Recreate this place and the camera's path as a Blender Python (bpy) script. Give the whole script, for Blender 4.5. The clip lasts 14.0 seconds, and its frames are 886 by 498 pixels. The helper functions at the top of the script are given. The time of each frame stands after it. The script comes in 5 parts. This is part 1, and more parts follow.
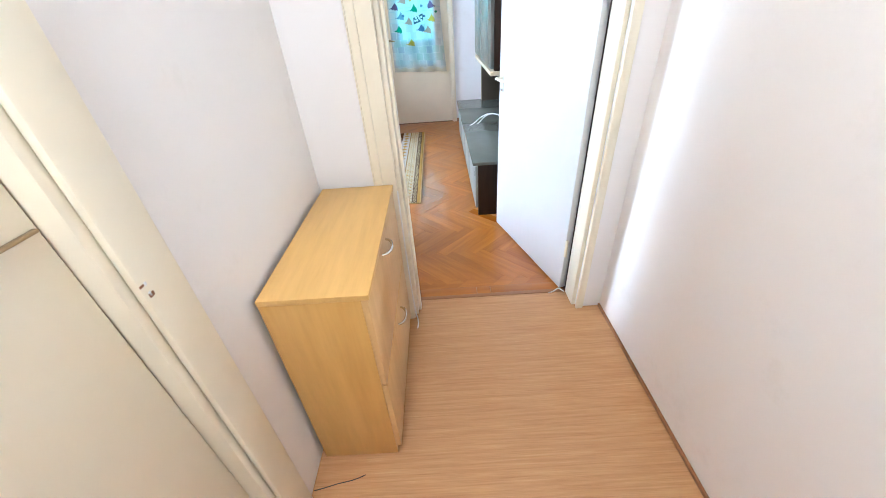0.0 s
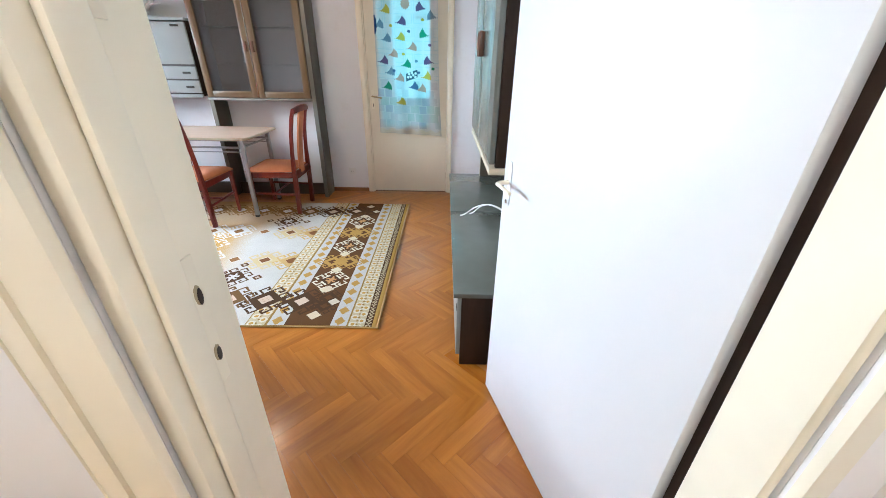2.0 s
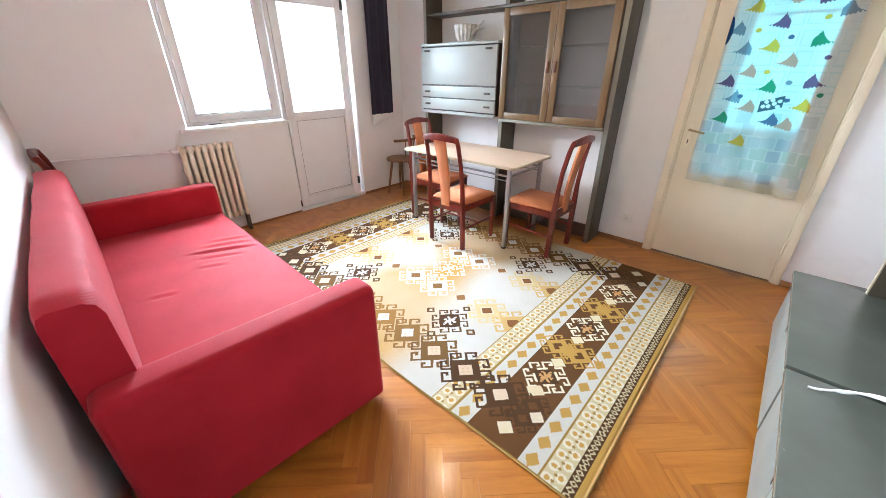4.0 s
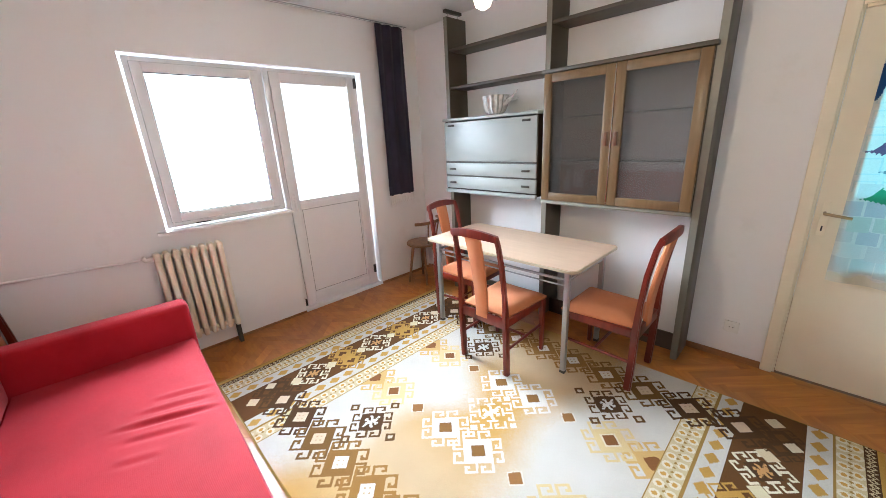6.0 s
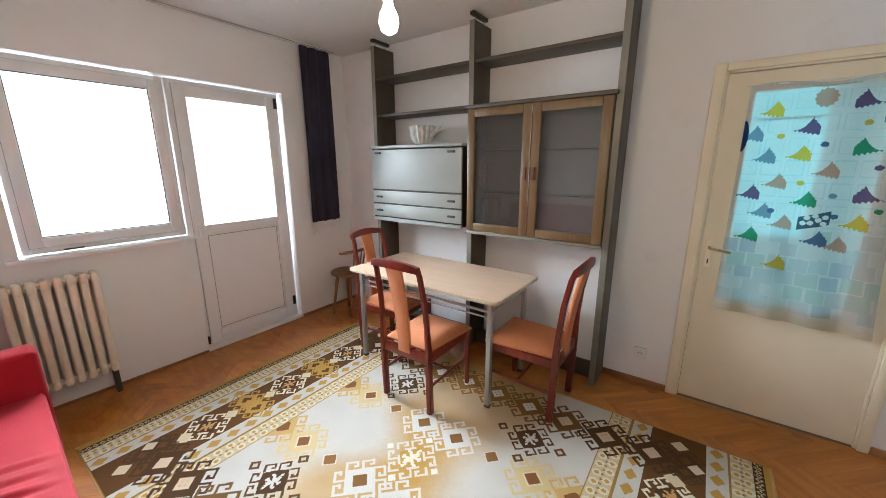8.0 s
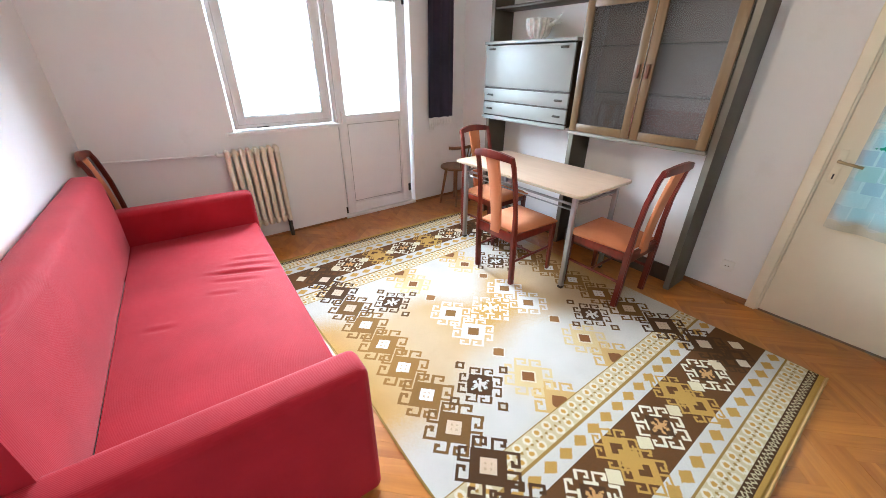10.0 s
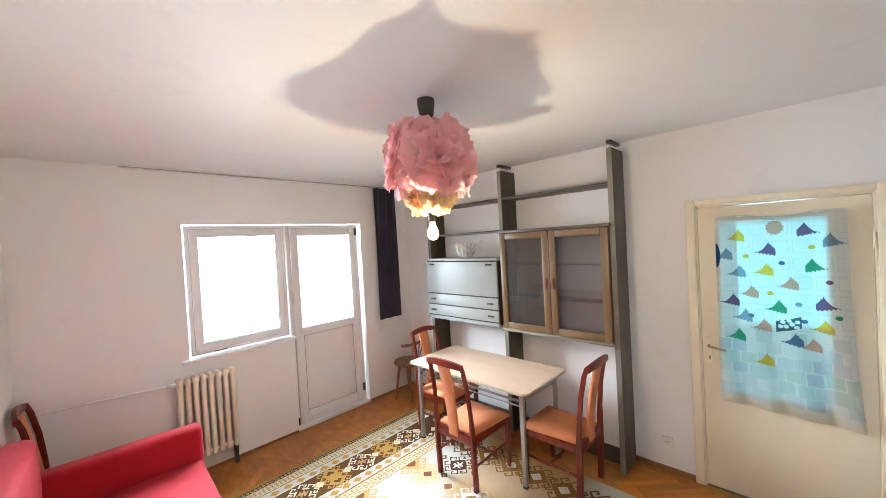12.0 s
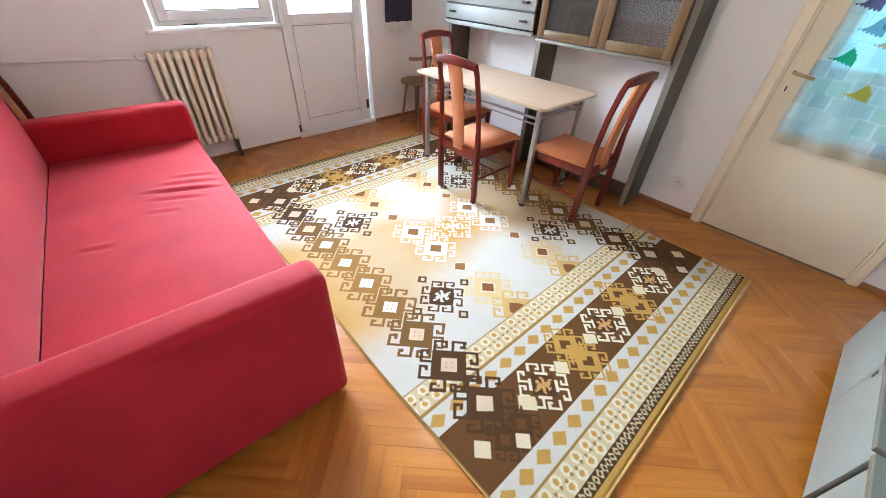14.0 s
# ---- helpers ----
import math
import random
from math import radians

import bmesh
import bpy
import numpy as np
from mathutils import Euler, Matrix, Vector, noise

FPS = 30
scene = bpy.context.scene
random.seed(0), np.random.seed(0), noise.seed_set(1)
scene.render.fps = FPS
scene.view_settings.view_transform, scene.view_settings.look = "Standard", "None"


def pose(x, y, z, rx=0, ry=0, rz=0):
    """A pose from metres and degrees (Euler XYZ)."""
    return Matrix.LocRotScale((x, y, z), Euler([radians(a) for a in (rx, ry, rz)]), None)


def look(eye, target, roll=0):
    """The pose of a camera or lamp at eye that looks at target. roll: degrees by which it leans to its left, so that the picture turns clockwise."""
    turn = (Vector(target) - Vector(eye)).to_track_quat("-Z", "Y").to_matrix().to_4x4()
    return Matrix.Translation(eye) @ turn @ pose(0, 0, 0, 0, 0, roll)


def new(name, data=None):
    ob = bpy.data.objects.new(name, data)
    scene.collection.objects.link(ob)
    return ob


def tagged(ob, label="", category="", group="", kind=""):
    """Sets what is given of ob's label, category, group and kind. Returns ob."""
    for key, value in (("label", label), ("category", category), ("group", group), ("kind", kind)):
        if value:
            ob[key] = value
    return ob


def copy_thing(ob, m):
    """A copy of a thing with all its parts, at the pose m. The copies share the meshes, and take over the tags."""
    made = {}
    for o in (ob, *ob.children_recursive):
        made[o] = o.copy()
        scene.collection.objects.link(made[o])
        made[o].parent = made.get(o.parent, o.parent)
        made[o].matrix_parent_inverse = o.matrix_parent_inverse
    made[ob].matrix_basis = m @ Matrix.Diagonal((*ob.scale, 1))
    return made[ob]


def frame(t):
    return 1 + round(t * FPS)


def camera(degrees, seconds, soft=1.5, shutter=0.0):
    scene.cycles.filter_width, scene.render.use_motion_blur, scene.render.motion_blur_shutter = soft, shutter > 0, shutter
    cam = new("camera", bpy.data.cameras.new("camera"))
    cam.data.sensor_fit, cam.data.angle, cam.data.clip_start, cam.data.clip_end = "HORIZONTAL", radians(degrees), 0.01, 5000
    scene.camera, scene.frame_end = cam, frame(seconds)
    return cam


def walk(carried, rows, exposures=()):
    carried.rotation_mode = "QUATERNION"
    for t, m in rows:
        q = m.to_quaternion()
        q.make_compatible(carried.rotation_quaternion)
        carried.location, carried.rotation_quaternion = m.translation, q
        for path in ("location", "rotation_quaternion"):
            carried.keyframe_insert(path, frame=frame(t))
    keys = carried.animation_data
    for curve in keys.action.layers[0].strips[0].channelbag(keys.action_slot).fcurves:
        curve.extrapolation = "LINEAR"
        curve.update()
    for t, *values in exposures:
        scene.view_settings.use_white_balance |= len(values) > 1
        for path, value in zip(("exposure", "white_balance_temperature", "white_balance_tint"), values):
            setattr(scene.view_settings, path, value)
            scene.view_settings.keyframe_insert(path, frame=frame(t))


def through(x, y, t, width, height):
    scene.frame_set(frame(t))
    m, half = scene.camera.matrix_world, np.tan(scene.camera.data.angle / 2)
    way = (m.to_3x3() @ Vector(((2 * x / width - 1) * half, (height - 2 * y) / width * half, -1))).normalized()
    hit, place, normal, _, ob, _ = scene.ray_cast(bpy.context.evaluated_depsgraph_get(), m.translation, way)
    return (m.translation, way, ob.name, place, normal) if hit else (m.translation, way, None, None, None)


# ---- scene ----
cam = camera(101.3, 14.0, 0.85)
PATH = [
    (0, (0.808, 0.475, 1.386), (0.781, 2.137, 0.275), -4.2),
    (0.5, (0.881, 0.586, 1.366), (1.068, 2.285, 0.327), -3.5),
    (1, (0.937, 0.916, 1.368), (0.959, 2.669, 0.406), -2.4),
    (1.5, (0.949, 1.258, 1.353), (0.946, 3.037, 0.439), -1.0),
    (2, (0.973, 1.601, 1.363), (0.975, 3.387, 0.462), 0.9),
    (2.5, (0.953, 1.908, 1.366), (0.517, 3.633, 0.452), 2.3),
    (3, (0.886, 2.111, 1.351), (0.207, 3.73, 0.392), 2.6),
    (3.5, (0.817, 2.243, 1.369), (-0.099, 3.781, 0.477), -0.3),
    (4, (0.756, 2.343, 1.478), (-0.452, 3.67, 0.595), -0.1),
    (6.5, (0.065, 3.032, 1.574), (-1.279, 4.436, 1.104), -2.6),
    (7, (0.063, 3.071, 1.557), (-1.04, 4.686, 1.14), 0.9),
    (9.5, (0.406, 2.944, 1.589), (-0.957, 4.199, 0.836), -0.3),
    (10, (0.495, 2.789, 1.546), (-0.928, 3.859, 0.635), 0.2),
    (10.5, (0.562, 2.653, 1.615), (-0.871, 3.699, 0.692), -0.1),
    (11, (0.668, 2.616, 1.718), (-0.775, 3.811, 1.018), -0.1),
    (11.5, (0.726, 2.648, 1.824), (-0.667, 4.021, 1.405), -1.2),
    (12, (0.677, 2.606, 1.923), (-0.719, 4.037, 1.883), -3.2),
    (12.5, (0.665, 2.586, 1.932), (-0.682, 4.056, 2.077), -0.1),
    (13, (0.637, 2.589, 1.837), (-0.635, 4.072, 1.408), 1.4),
    (13.5, (0.632, 2.705, 1.604), (-0.534, 4.019, 0.65), 4.1),
    (14, (0.531, 2.8, 1.457), (-0.615, 3.888, 0.231), 2.8),
]
EXPOSURES = [
    (0.0, 0.46, 5150, 8), (0.5, 0.42, 5100, 8), (1.5, 0.38, 5500, 10), (2.0, 0.20, 5500, 10), (2.6, 0.16, 5600, 10), (3.0, -0.02, 5850, 10), (3.5, 0.26, 5850, 10), (4.0, 0.46, 5800, 10),
    (6.5, 0.10, 5850, 10), (7.0, -0.18, 6100, 10), (9.5, -0.04, 5950, 10), (10.0, 0.30, 5750, 10), (11.0, 0.44, 5800, 10),
    (11.5, 0.42, 5850, 10), (12.0, 0.38, 6050, 10), (13.0, 0.36, 6050, 10), (13.5, 0.28, 6000, 10), (14.0, 0.34, 5750, 10),
]
walk(cam, [(t, look(eye, target, roll)) for t, eye, target, roll in PATH], EXPOSURES)

# ---- world and large lights ----
world = bpy.data.worlds.new("world")
scene.world = world
world.use_nodes = True
wn = world.node_tree.nodes
wl = world.node_tree.links
sky = wn.new("ShaderNodeTexSky")
sky.sky_type = "NISHITA"
sky.sun_disc = False
sky.sun_elevation = radians(40)
sky.sun_rotation = radians(100)
wl.new(sky.outputs["Color"], wn["Background"].inputs["Color"])
wn["Background"].inputs["Strength"].default_value = 0.06

CEIL = 2.66


def lamp(name, kind, energy, colour, m, size=None, size_y=None, radius=None):
    data = bpy.data.lights.new(name, kind)
    data.energy, data.color = energy, colour
    if kind == "AREA":
        data.shape = "RECTANGLE"
        data.size, data.size_y = size, size_y
        data.spread = radians(94)
    elif radius:
        data.shadow_soft_size = radius
    ob = new(name, data)
    ob.matrix_world = m
    return ob


# daylight that comes in through the window, the balcony door and the kitchen window
lamp("window_daylight", "AREA", 104, (0.85, 0.935, 1.0), look((-3.56, 3.75, 1.66), (-1.9, 3.26, 0.90)), 0.95, 1.25)
lamp("balcony_daylight", "AREA", 88, (0.85, 0.935, 1.0), look((-3.56, 4.65, 1.66), (-1.9, 4.72, 0.92)), 0.85, 1.25)
lamp("kitchen_daylight", "AREA", 7.0, (0.34, 0.83, 0.93), look((0.545, 7.28, 1.62), (0.55, 5.8, 1.2)), 0.60, 1.30)
# bulbs
lamp("chandelier_light", "POINT", 19, (1.0, 0.78, 0.50), Matrix.Translation((-0.675, 3.925, 1.965)), radius=0.004)
lamp("hall_light", "POINT", 38, (1.0, 0.965, 0.93), Matrix.Translation((0.46, 0.30, 2.25)), radius=0.06)

# ---- materials ----


def mat(name, rough=0.5, metal=0.0, base=(0.5, 0.5, 0.5)):
    m = bpy.data.materials.new(name)
    m.use_nodes = True
    b = m.node_tree.nodes["Principled BSDF"]
    b.inputs["Base Color"].default_value = (*base, 1)
    b.inputs["Roughness"].default_value = rough
    b.inputs["Metallic"].default_value = metal
    return m, m.node_tree.nodes, m.node_tree.links, b


def ramp(nodes, stops):
    r = nodes.new("ShaderNodeValToRGB")
    els = r.color_ramp.elements
    while len(els) < len(stops):
        els.new(0.5)
    for e, (p, c) in zip(els, stops):
        e.position, e.color = p, (*c, 1)
    return r


def coords(nodes, links, scale=(1, 1, 1), rot=(0, 0, 0), kind="Object"):
    tc = nodes.new("ShaderNodeTexCoord")
    mp = nodes.new("ShaderNodeMapping")
    mp.inputs["Scale"].default_value = scale
    mp.inputs["Rotation"].default_value = rot
    links.new(tc.outputs[kind], mp.inputs["Vector"])
    return mp.outputs["Vector"]


def noise_tex(nodes, links, vec, scale, detail=4.0, rough=0.55, dist=0.0):
    n = nodes.new("ShaderNodeTexNoise")
    n.inputs["Scale"].default_value = scale
    n.inputs["Detail"].default_value = detail
    n.inputs["Roughness"].default_value = rough
    n.inputs["Distortion"].default_value = dist
    links.new(vec, n.inputs["Vector"])
    return n.outputs["Fac"]


def bump(nodes, links, b, height, strength=0.2, distance=0.002):
    n = nodes.new("ShaderNodeBump")
    n.inputs["Strength"].default_value = strength
    n.inputs["Distance"].default_value = distance
    links.new(height, n.inputs["Height"])
    links.new(n.outputs["Normal"], b.inputs["Normal"])
    return n


def mixc(nodes, links, fac, a, b_, mode="MIX"):
    n = nodes.new("ShaderNodeMix")
    n.data_type, n.blend_type = "RGBA", mode
    for sock, v in ((n.inputs[0], fac), (n.inputs[6], a), (n.inputs[7], b_)):
        if isinstance(v, (int, float)):
            sock.default_value = v
        elif isinstance(v, tuple):
            sock.default_value = (*v, 1)
        else:
            links.new(v, sock)
    return n.outputs[2]


def plain(name, base, rough=0.5, metal=0.0, vary=0.08, scale=6.0, fine=90.0, relief=0.08, depth=0.001):
    """A painted, moulded or metal surface with faint stains and fine grain."""
    m, n, l, b = mat(name, rough, metal, base)
    v = coords(n, l)
    big = noise_tex(n, l, v, scale, 3)
    small = noise_tex(n, l, v, fine, 4)
    lo = tuple(c * (1 - vary) for c in base)
    hi = tuple(min(1, c * (1 + vary * 0.6)) for c in base)
    r = ramp(n, [(0.3, lo), (0.7, hi)])
    l.new(big, r.inputs["Fac"])
    l.new(r.outputs["Color"], b.inputs["Base Color"])
    rr = n.new("ShaderNodeMapRange")
    rr.inputs["To Min"].default_value = max(0.03, rough - 0.07)
    rr.inputs["To Max"].default_value = min(1, rough + 0.07)
    l.new(small, rr.inputs["Value"])
    l.new(rr.outputs["Result"], b.inputs["Roughness"])
    bump(n, l, b, small, relief, depth)
    return m


def wall_paint(name, base, warm):
    """Emulsion over uneven plaster: roller stipple, slow tone drift, faint scuffs."""
    m, n, l, b = mat(name, 0.62, 0, base)
    v = coords(n, l)
    big = noise_tex(n, l, v, 0.9, 4, 0.6)
    scuff = noise_tex(n, l, v, 3.2, 6, 0.7)
    r = ramp(n, [(0.3, warm), (0.7, base)])
    l.new(big, r.inputs["Fac"])
    sc = ramp(n, [(0.33, (0.93, 0.92, 0.90)), (0.42, (1, 1, 1))])
    l.new(scuff, sc.inputs["Fac"])
    c = mixc(n, l, 0.5, r.outputs["Color"], sc.outputs["Color"], "MULTIPLY")
    l.new(c, b.inputs["Base Color"])
    stip = noise_tex(n, l, v, 240, 3)
    wav = noise_tex(n, l, v, 9, 3)
    ad = n.new("ShaderNodeMath")
    ad.operation = "MULTIPLY_ADD"
    ad.inputs[1].default_value = 4.0
    l.new(wav, ad.inputs[0])
    l.new(stip, ad.inputs[2])
    bump(n, l, b, ad.outputs[0], 0.16, 0.0012)
    return m


def wood(name, dark, light, rough=0.4, axis="x", grain=14.0, stretch=9.0, per_piece=False, relief=0.12, coat=0.0):
    m, n, l, b = mat(name, rough, 0, light)
    s = {"x": (1 / stretch, 1, 1), "y": (1, 1 / stretch, 1), "z": (1, 1, 1 / stretch)}[axis]
    v = coords(n, l, s)
    if per_piece:
        oi = n.new("ShaderNodeObjectInfo")
        ge = n.new("ShaderNodeNewGeometry")
        ad = n.new("ShaderNodeMath")
        ad.operation = "ADD"
        l.new(oi.outputs["Random"], ad.inputs[0])
        l.new(ge.outputs["Random Per Island"], ad.inputs[1])
        fr = n.new("ShaderNodeMath")
        fr.operation = "FRACT"
        l.new(ad.outputs[0], fr.inputs[0])
        sh = n.new("ShaderNodeVectorMath")
        sh.operation = "MULTIPLY_ADD"
        cb = n.new("ShaderNodeCombineXYZ")
        for k in range(3):
            l.new(fr.outputs[0], cb.inputs[k])
        sh.inputs[1].default_value = (37, 53, 71)
        l.new(cb.outputs[0], sh.inputs[0])
        l.new(v, sh.inputs[2])
        v = sh.outputs[0]
    g = noise_tex(n, l, v, grain, 6, 0.62, 0.6)
    f = noise_tex(n, l, v, grain * 7, 4, 0.6)
    big = noise_tex(n, l, v, grain * 0.2, 3)
    r = ramp(n, [(0.32, dark), (0.68, light)])
    l.new(g, r.inputs["Fac"])
    r2 = ramp(n, [(0.3, (0.86, 0.84, 0.82)), (0.65, (1, 1, 1))])
    l.new(f, r2.inputs["Fac"])
    c = mixc(n, l, 0.6, r.outputs["Color"], r2.outputs["Color"], "MULTIPLY")
    r3 = ramp(n, [(0.3, (0.88, 0.87, 0.86)), (0.7, (1.0, 1.0, 1.0))])
    l.new(big, r3.inputs["Fac"])
    c = mixc(n, l, 0.7, c, r3.outputs["Color"], "MULTIPLY")
    if per_piece:
        r4 = ramp(n, [(0.0, (0.88, 0.86, 0.84)), (0.4, (0.96, 0.95, 0.94)), (0.85, (1.02, 1.02, 1.01)), (1.0, (1.12, 1.11, 1.08))])
        l.new(fr.outputs[0], r4.inputs["Fac"])
        c = mixc(n, l, 1.0, c, r4.outputs["Color"], "MULTIPLY")
    l.new(c, b.inputs["Base Color"])
    rr = n.new("ShaderNodeMapRange")
    rr.inputs["To Min"].default_value = max(0.05, rough - 0.1)
    rr.inputs["To Max"].default_value = rough + 0.12
    l.new(big, rr.inputs["Value"])
    l.new(rr.outputs["Result"], b.inputs["Roughness"])
    b.inputs["Coat Weight"].default_value = coat
    b.inputs["Coat Roughness"].default_value = 0.15
    bump(n, l, b, f, relief, 0.0008)
    return m


def cloth(name, base, light, rib=0.0, rib_axis="X", rough=0.9, sheen=0.4, weave=420.0):
    m, n, l, b = mat(name, rough, 0, base)
    v = coords(n, l)
    big = noise_tex(n, l, v, 3.5, 4)
    r = ramp(n, [(0.3, base), (0.72, light)])
    l.new(big, r.inputs["Fac"])
    l.new(r.outputs["Color"], b.inputs["Base Color"])
    b.inputs["Sheen Weight"].default_value = sheen
    b.inputs["Sheen Roughness"].default_value = 0.5
    b.inputs["Sheen Tint"].default_value = (*[0.45 + 0.5 * c for c in light], 1)
    fine = noise_tex(n, l, v, weave, 2)
    h = fine
    if rib:
        w = n.new("ShaderNodeTexWave")
        w.bands_direction = rib_axis
        w.inputs["Scale"].default_value = rib
        l.new(v, w.inputs["Vector"])
        ad = n.new("ShaderNodeMath")
        ad.operation = "MULTIPLY_ADD"
        ad.inputs[1].default_value = 0.3
        l.new(fine, ad.inputs[0])
        l.new(w.outputs["Fac"], ad.inputs[2])
        h = ad.outputs[0]
    bump(n, l, b, h, 0.24, 0.0015)
    return m


def woven(name, layer, rough=0.95, through=0.0):
    """Cloth whose woven or printed colours are carried by the mesh."""
    m, n, l, b = mat(name, rough)
    at = n.new("ShaderNodeAttribute")
    at.attribute_name = layer
    v = coords(n, l)
    f = noise_tex(n, l, v, 260, 3)
    g = noise_tex(n, l, v, 5, 4)
    r = ramp(n, [(0.3, (0.80, 0.79, 0.78)), (0.7, (1.06, 1.05, 1.04))])
    l.new(f, r.inputs["Fac"])
    c = mixc(n, l, 0.8, at.outputs["Color"], r.outputs["Color"], "MULTIPLY")
    r2 = ramp(n, [(0.3, (0.90, 0.88, 0.85)), (0.7, (1.0, 1.0, 1.0))])
    l.new(g, r2.inputs["Fac"])
    c = mixc(n, l, 0.7, c, r2.outputs["Color"], "MULTIPLY")
    l.new(c, b.inputs["Base Color"])
    bump(n, l, b, f, 0.5, 0.002)
    if through:
        t = n.new("ShaderNodeBsdfTranslucent")
        l.new(c, t.inputs["Color"])
        tr = n.new("ShaderNodeBsdfTransparent")
        m1 = n.new("ShaderNodeMixShader")
        m1.inputs[0].default_value = 0.45
        l.new(t.outputs[0], m1.inputs[1])
        l.new(tr.outputs[0], m1.inputs[2])
        l.new(c, tr.inputs["Color"])
        m2 = n.new("ShaderNodeMixShader")
        m2.inputs[0].default_value = through
        l.new(b.outputs[0], m2.inputs[1])
        l.new(m1.outputs[0], m2.inputs[2])
        l.new(m2.outputs[0], n["Material Output"].inputs["Surface"])
    return m


def glass(name, tint=(0.95, 0.98, 0.97), haze=0.0):
    m, n, l, b = mat(name, 0.03, 0, tint)
    tr = n.new("ShaderNodeBsdfTransparent")
    tr.inputs["Color"].default_value = (*tint, 1)
    gl = n.new("ShaderNodeBsdfGlossy")
    gl.inputs["Roughness"].default_value = 0.03
    fr = n.new("ShaderNodeFresnel")
    fr.inputs["IOR"].default_value = 1.5
    mx = n.new("ShaderNodeMixShader")
    l.new(fr.outputs[0], mx.inputs[0])
    l.new(tr.outputs[0], mx.inputs[1])
    l.new(gl.outputs[0], mx.inputs[2])
    # even grey diffuse veil in place of hazy room reflections on the glass
    if haze:
        df = n.new("ShaderNodeBsdfDiffuse")
        df.inputs["Color"].default_value = (0.55, 0.53, 0.50, 1)
        veil = n.new("ShaderNodeMixShader")
        veil.inputs[0].default_value = haze
        l.new(mx.outputs[0], veil.inputs[1])
        l.new(df.outputs[0], veil.inputs[2])
        mx = veil
    l.new(mx.outputs[0], n["Material Output"].inputs["Surface"])
    return m


def glow(name, colour, strength):
    m, n, l, b = mat(name)
    e = n.new("ShaderNodeEmission")
    e.inputs["Color"].default_value = (*colour, 1)
    e.inputs["Strength"].default_value = strength
    l.new(e.outputs[0], n["Material Output"].inputs["Surface"])
    return m


M_WALL = wall_paint("wall_paint_white", (0.84, 0.845, 0.845), (0.81, 0.805, 0.80))
M_HALLWALL = wall_paint("hall_paint_cream", (0.86, 0.83, 0.79), (0.84, 0.79, 0.745))
M_CEIL = wall_paint("ceiling_paint", (0.77, 0.765, 0.755), (0.74, 0.735, 0.72))
M_CREAM = plain("cream_gloss_paint", (0.83, 0.75, 0.57), 0.34, vary=0.06, scale=4, fine=40, relief=0.04)
M_DOORWHITE = plain("white_gloss_paint", (0.70, 0.70, 0.69), 0.38, vary=0.02, scale=2, fine=25, relief=0.012)
M_PANTRY = plain("ivory_gloss_paint", (0.80, 0.715, 0.54), 0.34, vary=0.05, scale=3, fine=40, relief=0.03)
M_PVC = plain("white_pvc", (0.84, 0.84, 0.85), 0.3, vary=0.02, relief=0.03)
M_DARKGAP = plain("dark_rubber", (0.03, 0.03, 0.03), 0.7)
M_RAD = plain("radiator_cream_paint", (0.80, 0.72, 0.58), 0.4, vary=0.1, relief=0.2)
M_PARQ = wood("oak_parquet", (0.35, 0.108, 0.010), (0.54, 0.208, 0.027), 0.31, "x", 12, 10, True, 0.1, 0.22)
M_SUB = plain("parquet_joint", (0.20, 0.085, 0.026), 0.7)
M_BASEB = wood("brown_baseboard", (0.25, 0.11, 0.04), (0.38, 0.18, 0.07), 0.4, "x", 10, 10)
M_BEECH = wood("beech_melamine", (0.66, 0.39, 0.105), (0.74, 0.46, 0.14), 0.36, "y", 7, 10, relief=0.05)
M_BEECHV = wood("beech_melamine_upright", (0.64, 0.36, 0.09), (0.72, 0.43, 0.12), 0.36, "z", 7, 10, relief=0.05)
M_BEECHF = wood("beech_melamine_front", (0.66, 0.40, 0.155), (0.73, 0.47, 0.20), 0.42, "z", 6, 9, relief=0.05)
M_OLIVE = plain("olive_grey_laminate", (0.070, 0.056, 0.037), 0.45, vary=0.15, scale=5, fine=120)
M_GREYGREEN = plain("grey_green_laminate", (0.140, 0.150, 0.127), 0.24, vary=0.14, scale=3.5, fine=9, relief=0.0)
M_FRONT = plain("silver_green_front", (0.31, 0.33, 0.307), 0.40, vary=0.06, scale=3, fine=140, relief=0.04)
M_LOWFRONT = plain("grey_green_front", (0.21, 0.225, 0.20), 0.42, vary=0.08, scale=3, fine=120, relief=0.04)
M_EDGE = plain("pale_edge_strip", (0.52, 0.46, 0.33), 0.4, vary=0.1)
M_POSTEDGE = plain("pale_olive_edge", (0.19, 0.18, 0.145), 0.4, vary=0.1)
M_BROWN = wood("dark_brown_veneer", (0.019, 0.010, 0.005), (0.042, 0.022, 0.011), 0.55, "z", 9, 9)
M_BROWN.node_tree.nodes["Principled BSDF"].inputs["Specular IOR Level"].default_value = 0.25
M_TANWOOD = wood("tan_wood_frame", (0.115, 0.066, 0.024), (0.185, 0.112, 0.046), 0.36, "z", 9, 9)
M_DARKLINE = plain("dark_trim", (0.045, 0.04, 0.03), 0.45)
M_HANDLEBR = wood("brown_handle", (0.10, 0.04, 0.02), (0.17, 0.07, 0.03), 0.35, "z")
M_CHAIRW = wood("red_mahogany_stain", (0.085, 0.007, 0.003), (0.220, 0.022, 0.008), 0.32, "z", 10, 9, coat=0.12)
M_CHAIRC = cloth("salmon_upholstery", (0.46, 0.155, 0.055), (0.58, 0.225, 0.095), weave=500, sheen=0.15)
